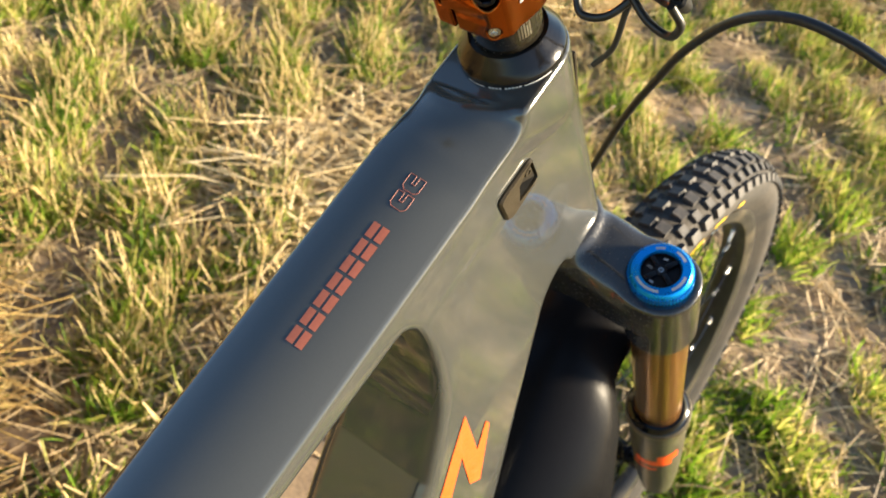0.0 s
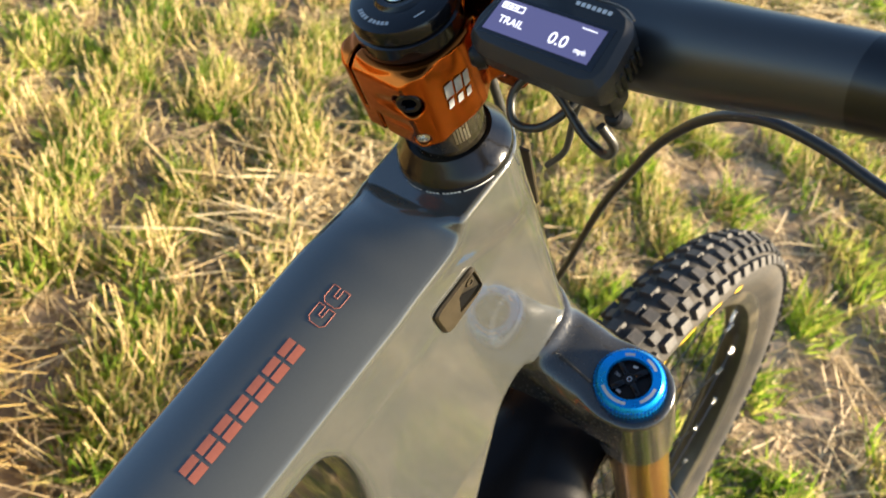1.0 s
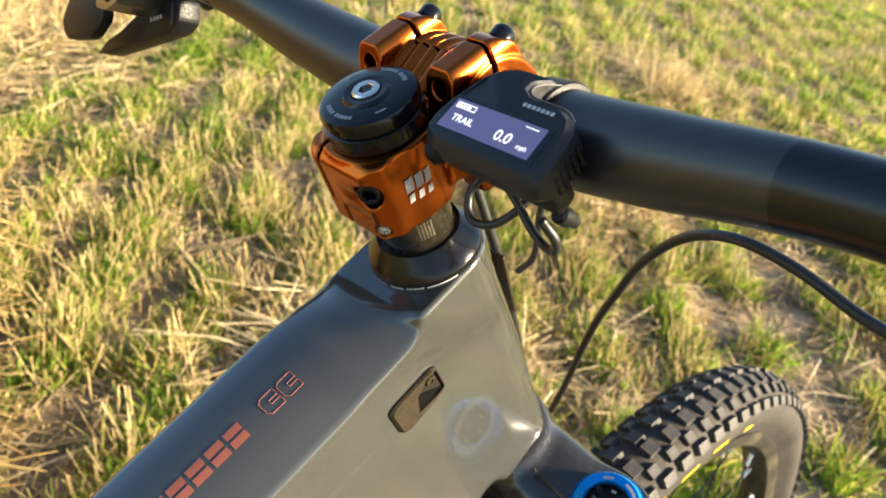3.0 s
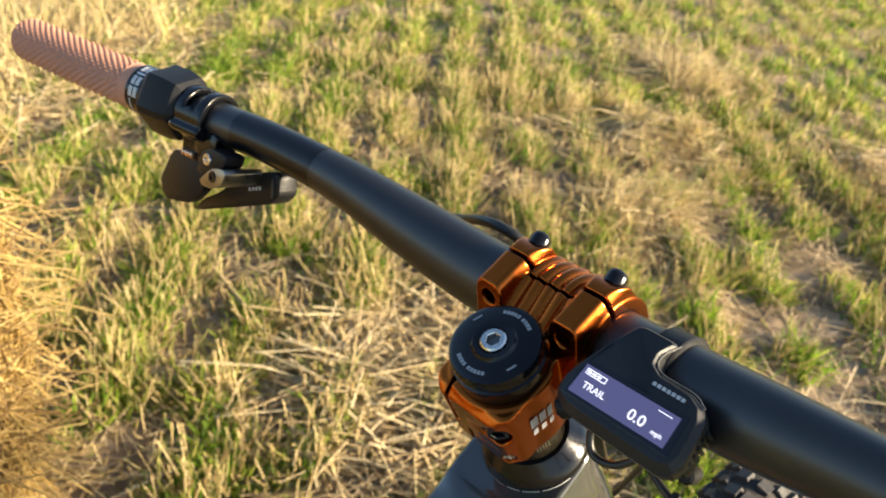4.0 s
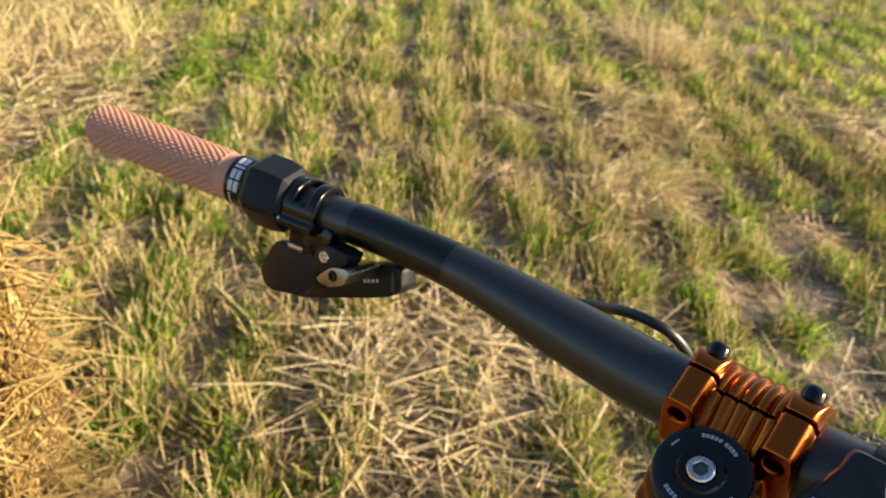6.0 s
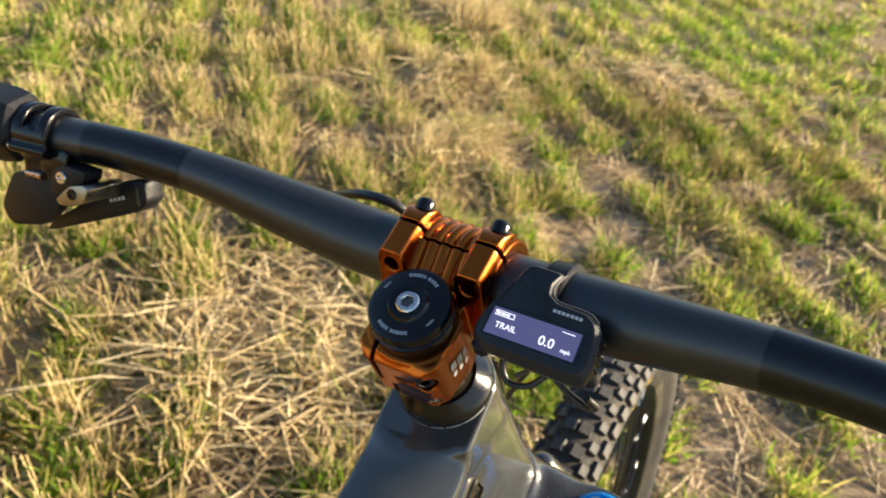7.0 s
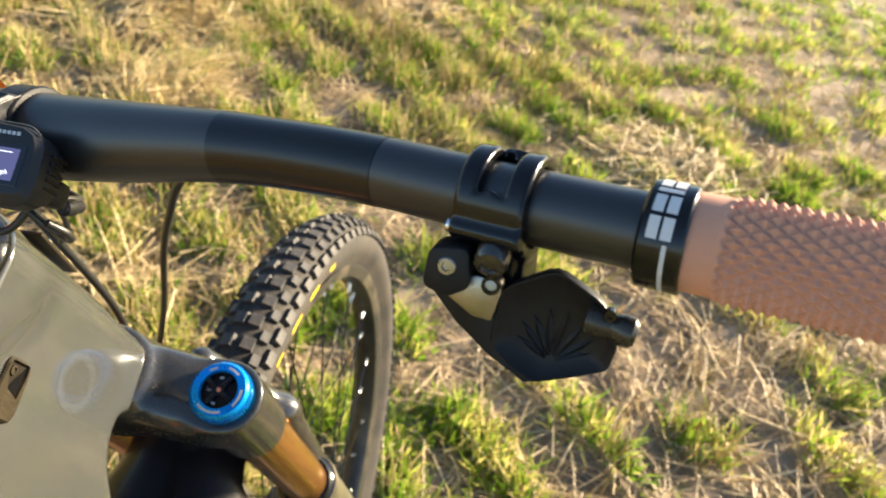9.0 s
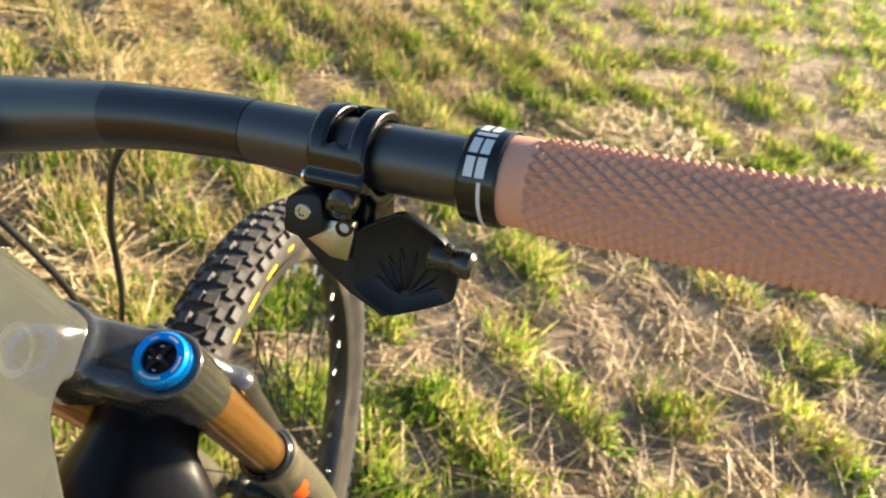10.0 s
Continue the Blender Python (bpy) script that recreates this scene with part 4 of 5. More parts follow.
paddle_out = rounded(pod_xy([(233, 28), (248, 37), (263, 29.5), (268.5, 17), (267, 9), (255.5, 3.5), (246, -0.5), (238, 3.6), (232, 9)]))
shifter = part("shifter_body", moved(slab(pod_xy([(212, 23), (233, 30), (232.5, 10), (239, 3), (246, -0.5), (244, -1.5), (232, 5), (221, 13.5)]), 0.013, 0.0018, 2), PAD @ Matrix.Translation((0, 0, 0.0010))), PLASTIC, None, "black shift control slung under the bar")
paddle = part("paddle", moved(dish(paddle_out, 0.008, 0.002, 0.0040), PAD @ Matrix.Translation((0, 0, 0.0015))), PLASTIC, shifter, "dished matt black shift paddle with leaf-shaped ribs")
for k, a in enumerate((150, 132, 115, 98, 80, 60, 42, 28)):
    ln = (12, 15, 15, 17, 17, 15, 16, 13)[k]
    d = Vector((math.cos(radians(a)), math.sin(radians(a)), 0))
    n = Vector((-d.y, d.x, 0))
    o = Vector((0.0030, 0.0062, 0))
    v = []
    for t, w in ((0.12, 0.1), (0.4, 1.0), (0.7, 1.15), (1.0, 0.1)):
        for sgn in (-1, 1):
            v.append((PAD @ (o + d * ln * MM * t + n * sgn * w * MM + Vector((0, 0, -0.0023))))[:])
    v += [(PAD @ (o + d * ln * MM * t + Vector((0, 0, -0.0015))))[:] for t in (0.15, 0.45, 0.7, 1.0)]
    f = [(0, 2, 9, 8), (2, 4, 10, 9), (4, 6, 11, 10), (8, 9, 3, 1), (9, 10, 5, 3), (10, 11, 7, 5)]
    part("rib", (v, f), PLASTIC, shifter, smooth=False)
plate = slab(pod_xy([(216, 24), (218, 29), (226, 31), (233.5, 31), (233.8, 27), (232, 17.5), (226, 18)]), 0.005, 0.0010, 2)
crisp(part("side_plate", moved(plate, PAD @ Matrix.Translation((0, 0, 0.004))), SILVER, shifter, "bright brushed metal side plate"), 30)
crisp(part("mount_block", moved(slab(rounded(pod_xy([(211, 26), (212, 38), (223.5, 40), (225, 28), (219, 24)])), 0.011, 0.0016, 2), PAD @ Matrix.Translation((0, 0, 0.0075))), PLASTIC, shifter, "black mounting block"), 40)
torx = lathe([(0, -0.0006), (0.0015, -0.0006), (0.0018, 0.0002), (0.0030, 0.0002), (0.0034, -0.0004), (0.0034, -0.002), (0, -0.002)], 28)
part("mount_screw", moved(torx, PAD @ Matrix.Translation((-0.0292, 0.0335, 0.0080)) @ Matrix.Scale(0.8, 4)), surf("dull_steel", (0.34, 0.33, 0.31), 0.3, 1.0), shifter, "dull steel star screw")
pivot = lathe([(0, 0.0006), (0.0022, 0.0006), (0.0026, 0.0014), (0.0044, 0.0010), (0.0050, 0.0), (0.0050, -0.006), (0, -0.006)], 32)
part("pivot_bolt", moved(pivot, PAD @ Matrix.Translation((-0.0172, 0.0365, 0.0065)) @ pose(0, 0, 0, 25, 0, 0)), surf("dark_steel", (0.10, 0.095, 0.085), 0.3, 0.9), shifter, "dark steel pivot bolt")
part("pivot_bolt", moved(lathe([(0, -0.001), (0.0016, -0.001), (0.0018, 0.0), (0.0028, 0.0), (0.003, -0.003), (0, -0.003)], 28), PAD @ Matrix.Translation((-0.0165, 0.0290, 0.0048))), BLACK_ANO, shifter, "black socket screw")
stub = moved(lathe([(0, 0.0095), (0.0034, 0.0092), (0.0046, 0.0080), (0.0047, 0.005), (0.0036, 0.002), (0.0046, -0.001), (0.0050, -0.005), (0, -0.006)], 28), PAD @ Matrix.Translation((0.0165, 0.0230, -0.0005)) @ tilted(0, 0, 0, (0.97, -0.1, 0.12), (0, 0, 1)))
part("end_knob", stub, surf("brownish_black_metal", (0.05, 0.045, 0.035), 0.3, 0.6), shifter, "rounded end knob of dark brownish metal")
part("mount_screw", moved(lathe([(0, 0.0), (0.0009, 0.0), (0.001, 0.0006), (0.0017, 0.0006), (0.0018, -0.002)], 18), PAD @ Matrix.Translation((0.0175, 0.0275, 0.0035))), BLACK_ANO, shifter, "tiny black screw")

# left: clamp, box-shaped switch, dropper control
clamp_l, _ = bar_clamp(-0.2325, "glossy black control clamp hinged round the bar", radians(95))


def switch_ring(m):
    """A faceted box-like housing round the bar."""
    out = []
    for k, (r, z) in enumerate(((0.0150, -0.0145), (0.0185, -0.012), (0.0200, -0.004), (0.0200, 0.008), (0.0170, 0.0125), (0.0145, 0.014))):
        ring = []
        for q in range(32):
            t = 2 * math.pi * q / 32
            face = r / max(abs(math.cos(((t + 0.35) % (math.pi / 3)) - math.pi / 6)), 0.1) * 0.9
            ring.append((face * math.cos(t), face * math.sin(t), z))
        out.append(ring)
    v = np.array(out).reshape(-1, 3)
    f = [(k * 32 + i, k * 32 + (i + 1) % 32, (k + 1) * 32 + (i + 1) % 32, (k + 1) * 32 + i) for k in range(5) for i in range(32)]
    return moved((v, f), m)


crisp(part("switch_housing", switch_ring(bar_axes(-0.257)), PLASTIC, None, "faceted black switch housing round the bar"), 25)
PADL = tilted(-0.255, -0.0206, -0.0206, (0.09, -0.757, 0.648))
dropper = part("dropper_lever", moved(slab(rounded([(x * MM, y * MM) for x, y in ((-7, 0.8), (3, 22), (17, 22.5), (33, 25), (38, 10), (27, -3), (3, -9), (-3, -6.5))]), 0.006, 0.0015, 2), PADL), PLASTIC, None, "flat black dropper lever paddle under the bar")
POD = PADL @ Matrix.Translation((0, 0, -0.014))
pod_o = [(10.4, -13), (17.2, -11.5), (77.5, 13.8), (84.3, 21.1), (81.9, 31.6), (76.1, 31.9), (52.8, 22.9), (31.8, 4.5), (18, -4)]
crisp(part("control_pod", moved(slab(rounded([(x * MM, y * MM) for x, y in pod_o]), 0.012, 0.0016, 2), POD), PLASTIC, dropper, "long black control pod"), 45)
for k in range(4):
    v = [(POD @ Vector(((58.7 + 2.8 * k + a) * MM, (15.0 + 1.15 * k + b) * MM, 0.00015)))[:] for a, b in ((0, 0), (1.8, 0.75), (1.2, 2.6), (-0.6, 1.85))]
    part("printed_bar", (v, [(0, 1, 2, 3)]), SOFTWHITE, dropper, "small grey printed mark", smooth=False)
part("pod_end", moved(slab(rounded([(x * MM, y * MM) for x, y in ((78.5, 17.5), (80.7, 18.6), (78.4, 29.0), (76.4, 28.2))]), 0.002, 0.0005, 1), POD @ Matrix.Translation((0, 0, 0.0010))), surf("dark_bronze", (0.05, 0.045, 0.035), 0.4, 0.4), dropper, "dark bronze end strip")


def on_paddle(points):
    return rounded([(x * MM, y * MM) for x, y in points])


crisp(part("pivot_plate", moved(slab(on_paddle([(46, 18.5), (55.5, 27.5), (65.5, 30), (68, 28), (65.5, 21.5), (56.5, 16.5), (48, 16)]), 0.024, 0.0012, 2), PADL @ Matrix.Translation((0, 0, 0.0095))), SILVER, dropper, "bright metal pivot plate"), 30)
crisp(part("mount_block", moved(slab(on_paddle([(41, 32), (48.5, 36.5), (63.5, 36), (62.5, 31), (59.5, 28), (47.5, 19.5), (38.5, 20.5)]), 0.012, 0.0014, 2), PADL @ Matrix.Translation((0, 0, 0.007))), PLASTIC, dropper, "black mounting block"), 40)
crisp(part("clamp_foot", moved(slab(on_paddle([(26, 42), (46, 42), (45, 31), (34, 24), (26, 27)]), 0.014, 0.0016, 2), PADL @ Matrix.Translation((0, 0, 0.002))), BLACK_ANO, dropper, "glossy black foot below the clamp"), 40)
part("mount_screw", moved(torx, PADL @ Matrix.Translation((0.0475, 0.0298, 0.0078))), STEEL, dropper, "bright steel star screw")
part("mount_screw", moved(torx, PADL @ Matrix.Translation((0.0574, 0.0235, 0.0102)) @ Matrix.Scale(0.9, 4)), BLACK_ANO, dropper, "black socket screw")
part("pivot_pin", moved(lathe([(0, 0.0055), (0.0020, 0.0055), (0.0020, -0.0055), (0, -0.0055)], 20), PADL @ Matrix.Translation((0.0226, 0.0250, 0.0020)) @ tilted(0, 0, 0, (1, 0.06, 0), (0, 0, 1))), surf("copper_pin", (0.55, 0.38, 0.28), 0.3, 0.9), dropper, "pale copper pivot pin")


def brake_lever(s):
    """Brake cylinder and lever blade, tucked in front of and below the bar."""
    def fn(p):
        q = p.copy()
        q[:, 0] = q[:, 0] * s
        a = rod(q, (0.184, 0.036, -0.014), (0.240, 0.028, -0.006), 0.0068)
        b = rod(q, (0.222, 0.036, -0.012), (0.238, 0.052, -0.044), 0.006)
        c = rod(q, (0.240, 0.024, -0.007), (0.258, 0.014, -0.003), 0.0042)
        return smin(smin(a, b, 0.004), c, 0.003)
    lo, hi = (0.170, 0.005, -0.055), (0.270, 0.064, 0.008)
    if s < 0:
        lo, hi = (-hi[0], lo[1], lo[2]), (-lo[0], hi[1], hi[2])
    part("brake_lever", sdf_mesh(fn, lo, hi, 0.0016), BLACK_ANO, None, "black hydraulic brake lever below the bar")


brake_lever(1)
brake_lever(-1)


# ---- fork ----
LX, LY = 0.0715, 0.003


def crown_sdf(p):
    x, y, z = p[:, 0], p[:, 1], p[:, 2]
    q = np.stack([np.abs(x), y, z], 1)
    mid = drum(q, (0, 0, -0.238), 2, 0.0290, 0.0235, 0.006)
    roof = np.interp(q[:, 0], np.linspace(0, 0.1, 41), -0.2165 - 0.0165 * np.clip(np.linspace(0, 0.1, 41) / 0.066, 0, 1.2) ** 2)
    arm = smax(smax((q[:, 2] - roof) * 0.93, np.abs(y - 0.001) - 0.0250, 0.018), -0.272 - q[:, 2], 0.012)
    arm = smax(arm, q[:, 0] - LX, 0.015)
    leg = drum(q, (LX, LY, -0.2665), 2, 0.0228, 0.0325, 0.003)
    body = smin(smin(mid, arm, 0.008), leg, 0.008)
    return smax(body, -rbox(q, (0, 0.0, -0.300), (0.046, 0.05, 0.034), 0.012), 0.006)


crown = part("fork_crown", sdf_mesh(crown_sdf, (-0.105, -0.036, -0.315), (0.105, 0.036, -0.208), 0.0018), FORK, None, "glossy black fork crown")
for s in (-1, 1):
    part("stanchion", moved(lathe([(0.0190, -0.295), (0.0190, -0.495)], 48), Matrix.Translation((s * LX, LY, 0))), GOLD, None, "polished golden-brown stanchion tube")
    low = part("fork_lower", moved(lathe([(0.0200, -0.482), (0.0262, -0.4825), (0.0272, -0.486), (0.0272, -0.494), (0.0256, -0.500), (0.0252, -0.56), (0.0238, -0.66), (0.0215, -0.72), (0.019, -0.765), (0, -0.772)], 48), Matrix.Translation((s * LX, LY, 0))), LOWER, None, "dark olive-grey fork lower leg")
    part("wiper_seal", moved(lathe([(0.0192, -0.4765), (0.0216, -0.477), (0.0240, -0.4815), (0.0255, -0.4827)], 48), Matrix.Translation((s * LX, LY, 0))), BLACK_ANO, low, "black wiper seal")
    part("seal_ring", moved(lathe([(0.0272, -0.4855), (0.0276, -0.4865), (0.0276, -0.4885), (0.0272, -0.4895)], 48), Matrix.Translation((s * LX, LY, 0))), SILVER, low, "silver ring")
    if s > 0:
        for a0, a1, z0, z1, sl in ((-20, 62, -0.585, -0.604, 0.012), (30, 75, -0.560, -0.580, 0.010), (-30, 30, -0.618, -0.626, 0.010)):
            v, f = [], []
            for k, a in enumerate(np.linspace(a0, a1, 12)):
                t = radians(a)
                r = np.interp(-(z0 + z1) / 2, [0.56, 0.66], [0.0252, 0.0238]) + 0.0003
                for z in (z0, z1):
                    v.append((LX + r * math.sin(t), LY - r * math.cos(t), z + sl * k / 11))
            f = [(2 * i, 2 * i + 1, 2 * i + 3, 2 * i + 2) for i in range(11)]
            part("printed_stroke", (v, f), surf("vivid_orange_print", (0.85, 0.09, 0.01), 0.4), low, "vivid orange printed stroke")


def arch_sdf(p):
    q = np.stack([np.abs(p[:, 0]), p[:, 1], p[:, 2]], 1)
    a = rod(q, (LX, 0.018, -0.505), (0.052, 0.045, -0.415), 0.013)
    b = rod(q, (0.052, 0.045, -0.415), (0, 0.052, -0.345), 0.012)
    return smin(a, b, 0.012)


part("fork_arch", sdf_mesh(arch_sdf, (-0.10, -0.01, -0.53), (0.10, 0.072, -0.325), 0.0025), FORK, None, "glossy black fork arch over the tyre")
DIAL_Z = -0.2265
blue = part("damper_knob", moved(lathe([(0.0108, -0.0010), (0.0110, 0.0040), (0.0116, 0.0050), (0.0160, 0.0044), (0.0172, 0.0032), (0.0178, 0.0018), (0.0178, -0.0046), (0.0170, -0.0062), (0.008, -0.0062)], 64), Matrix.Translation((LX, LY, DIAL_Z))), BLUE, None, "bright blue anodised compression knob")
inner = part("inner_knob", moved(lathe([(0, 0.0036), (0.0030, 0.0036), (0.0034, 0.0028), (0.0034, 0.0012), (0.0100, 0.0006), (0.0107, 0.0030), (0.0109, -0.002)], 48), Matrix.Translation((LX, LY, DIAL_Z))), PLASTIC, blue, "black inner adjuster")
for a in (45, 135, 225, 315):
    part("vane", moved(block((0.0074, 0.0032, 0.0034), 0.0007, 2), Matrix.Translation((LX, LY, DIAL_Z + 0.0024)) @ pose(0, 0, 0, 0, 0, a + 15) @ Matrix.Translation((0.0066, 0, 0))), BLACK_ANO, inner, "black cross vane")
part("inner_screw", moved(lathe([(0, 0.0), (0.0007, 0.0), (0.0009, 0.0005), (0.0014, 0.0005), (0.0014, -0.002)], 20), Matrix.Translation((LX, LY, DIAL_Z + 0.0034))), STEEL, inner, "tiny steel screw")
me = lettering("LSC", 0.0020, 0.00003)
me.transform(Matrix.Translation((LX - 0.0068, LY - 0.0004, DIAL_Z + 0.0019)) @ pose(0, 0, 0, 0, 0, 168))
part("adjuster_text", me, SOFTWHITE, inner, "tiny white text")
for a in (100, 260):
    v = [(LX + r * math.cos(radians(q)), LY + r * math.sin(radians(q)), DIAL_Z + 0.0018) for q, r in ((a - 9, 0.0074), (a + 9, 0.0074), (a + 9, 0.0088), (a - 9, 0.0088))]
    part("printed_bar", (v, [(0, 1, 2, 3)]), SOFTWHITE, inner, "small white printed mark", smooth=False)
part("air_cap", moved(lathe([(0, 0.0085), (0.0050, 0.0084), (0.0056, 0.0070), (0.0130, 0.0060), (0.0172, 0.0042), (0.0180, 0.0020), (0.0180, -0.0050), (0.0, -0.0060)], 48), Matrix.Translation((-LX, LY, DIAL_Z))), BLUE, None, "blue anodised air valve cap")
for k in range(60):
    a = 2 * math.pi * k / 60
    part("notch", moved(block((0.0008, 0.0009, 0.0058), 0.0), Matrix.Translation((LX + 0.0180 * math.cos(a), LY + 0.0180 * math.sin(a), DIAL_Z - 0.0015)) @ pose(0, 0, 0, 0, 0, math.degrees(a))), BLUE, blue, smooth=False)
for a0, a1, r in ((-40, 25, 0.0138), (55, 100, 0.0138), (140, 172, 0.0138), (200, 222, 0.0132)):
    v, f = [], []
    for a in np.linspace(a0, a1, 14):
        for q in (r - 0.0008, r + 0.0008):
            v.append((LX + q * math.sin(radians(a)), LY - q * math.cos(radians(a)), DIAL_Z + np.interp(q, [0.0116, 0.0160], [0.0050, 0.0044]) + 0.00015))
    part("printed_line", (v, [(2 * i, 2 * i + 1, 2 * i + 3, 2 * i + 2) for i in range(13)]), SOFTWHITE, blue, "pale printed arc")


def fender():
    """Arched mudguard behind the fork, following the tyre."""
    v, f = [], []
    na, nw = 40, 17
    for layer in (0, 1):
        for i in range(na):
            a = radians(np.interp(i, [0, na - 1], [88, 170]))
            w = np.interp(math.degrees(a), [88, 94, 98, 106, 120, 145, 170], [0.044, 0.047, 0.066, 0.086, 0.094, 0.090, 0.066])
            for j in range(nw):
                u = -1 + 2 * j / (nw - 1)
                r = 0.408 - 0.72 * w * abs(u) ** 2.6 - 0.0024 * layer
                v.append((AXLE.x + w * u, AXLE.y + r * math.cos(a), AXLE.z + r * math.sin(a)))
    n = na * nw
    for i in range(na - 1):
        for j in range(nw - 1):
            a = i * nw + j
            f += [(a, a + 1, a + nw + 1, a + nw), (n + a, n + a + nw, n + a + nw + 1, n + a + 1)]
    for i in range(na - 1):
        for j in (0, nw - 1):
            a = i * nw + j
            f.append((a, a + nw, n + a + nw, n + a) if j == 0 else (a, n + a, n + a + nw, a + nw))
    for j in range(nw - 1):
        for i in (0, na - 1):
            a = i * nw + j
            f.append((a, n + a, n + a + 1, a + 1) if i == 0 else (a, a + 1, n + a + 1, n + a))
    return part("mudguard", (v, f), FENDER, None, "glossy black plastic mudguard over the front tyre")


fender()

# ---- front wheel: y and z about the axle, turned round x ----
RO = 0.3706
TO_X = Matrix(((0, 0, 1, 0), (1, 0, 0, 0), (0, 1, 0, 0), (0, 0, 0, 1)))
WHEEL = Matrix.Translation(AXLE) @ TO_X


def carcass():
    prof = []
    for a in np.linspace(-128, 128, 40):
        t = radians(a)
        prof.append((RO - 0.0315 + 0.0272 * math.cos(t), 0.0292 * math.sin(t)))
    prof = [(0.309, -0.0145)] + prof + [(0.309, 0.0145)]
    return lathe(prof, 128)


tyre = part("tyre", moved(carcass(), WHEEL), RUBBER, None, "dusty black knobbly front tyre")
rim = part("rim", moved(lathe([(0.3105, -0.0170), (0.3120, -0.0185), (0.3060, -0.0186), (0.2960, -0.0150), (0.2915, -0.0080), (0.2905, 0), (0.2915, 0.0080), (0.2960, 0.0150), (0.3060, 0.0186), (0.3120, 0.0185), (0.3105, 0.0170)], 128), WHEEL), RIM, None, "black bicycle rim")
hub = part("hub", moved(lathe([(0, -0.050), (0.009, -0.050), (0.009, -0.036), (0.028, -0.034), (0.028, -0.030), (0.014, -0.024), (0.013, 0.024), (0.026, 0.030), (0.026, 0.034), (0.009, 0.036), (0.009, 0.050), (0, 0.050)], 40), WHEEL), BLACK_ANO, None, "black front hub")
for k in range(32):
    a = 2 * math.pi * (k + 0.5) / 32
    side = 1 if k % 2 else -1
    off = 0.55 if (k // 2) % 2 else -0.55
    b = a + off
    p0 = Vector((0.027 * math.cos(b), 0.027 * math.sin(b), side * 0.032))
    p1 = Vector((0.289 * math.cos(a), 0.289 * math.sin(a), side * 0.003))
    part("spoke", moved(tube(np.array([p0[:], p1[:]]), 0.0009, 6), WHEEL), BLACK_ANO, rim)
    d = (p0 - p1).normalized()
    nip = lathe([(0, 0.012), (0.0016, 0.012), (0.0019, 0.010), (0.0019, 0.001), (0.0026, 0.0), (0.0026, -0.002)], 12)
    part("nipple", moved(moved(nip, tilted(*p1, d, (0.3, 0.2, 0.9))), WHEEL), STEEL, rim, "bright spoke nipple")
for k in range(44):
    if not 6 <= k <= 9:
        continue
    v = []
    for q in np.linspace(0, 0.075 if k % 3 else 0.045, 5):
        a = 2 * math.pi * k / 44 + q
        for r, x in ((0.3325, 0.0288), (0.3375, 0.0297)):
            v.append(((WHEEL @ Vector((r * math.cos(a), r * math.sin(a), x)))[:]))
    part("printed_bar", (v, [(2 * i, 2 * i + 1, 2 * i + 3, 2 * i + 2) for i in range(4)]), YELLOW, tyre, "yellow printed bar")


# ---- straw bale ----
BALE_C, BALE_H = Vector((-0.97, -0.53, GROUND)), 1.0


def bale_radius(z):
    """The bale bulges at half its height and has a round shoulder."""
    return np.interp(z, [0, 0.2, 0.4, 0.55, 0.65, 0.72, 0.80, 0.88, 0.95, 1.0], [0.52, 0.555, 0.578, 0.583, 0.57, 0.548, 0.505, 0.44, 0.36, 0.27])


def bale():
    th = np.linspace(0, 2 * math.pi, 161)[:-1]
    zs = np.linspace(0, BALE_H, 60)
    rows = [(0.02, 0.0), (0.4, 0.0)] + [(bale_radius(z) - 0.014, z) for z in zs] + [(0.12, BALE_H + 0.02), (0.02, BALE_H + 0.02)]
    v = []
    for r, z in rows:
        for t in th:
            k = 0.012 * noise.noise(Vector((4 * math.cos(t), 4 * math.sin(t), z * 7))) + 0.008 * noise.noise(Vector((14 * math.cos(t), 14 * math.sin(t), z * 26)))
            v.append(((r + k) * math.cos(t), (r + k) * math.sin(t), z))
    n = len(th)
    f = [(k * n + i, k * n + (i + 1) % n, (k + 1) * n + (i + 1) % n, (k + 1) * n + i) for k in range(len(rows) - 1) for i in range(n)]
    me = mesh_of(v, f)
    me.materials.append(surf("packed_straw", (0.21, 0.125, 0.035), 0.85, 0.0, 0.5, 12, 160, 1.0))
    ob = new("straw_bale", None)
    ob.location = BALE_C
    core = new("packed_core", me)
    core.parent = ob
    return tagged(ob, "round bale of golden straw with loose stalks sticking out", "straw bale")


hay = bale()


def strips(base, way, side, length, width, bend, segs=2):
    """Blades as bent tapering strips: arrays of roots, directions, sideways directions, lengths, widths and droops."""
    n = len(base)
    t = np.linspace(0, 1, segs + 1)
    v = np.zeros((n, segs + 1, 2, 3))
    for k, q in enumerate(t):
        c = base + way * (length * q)[:, None] + bend * (q * q)
        w = (width * (1 - q ** 2 * 0.85) * 0.5)[:, None] * side
        v[:, k, 0], v[:, k, 1] = c - w, c + w
    m = (segs + 1) * 2
    i = np.arange(n)[:, None] * m
    f = np.concatenate([np.stack([i[:, 0] + 2 * k, i[:, 0] + 2 * k + 1, i[:, 0] + 2 * k + 3, i[:, 0] + 2 * k + 2], 1) for k in range(segs)])
    return v.reshape(-1, 3), f


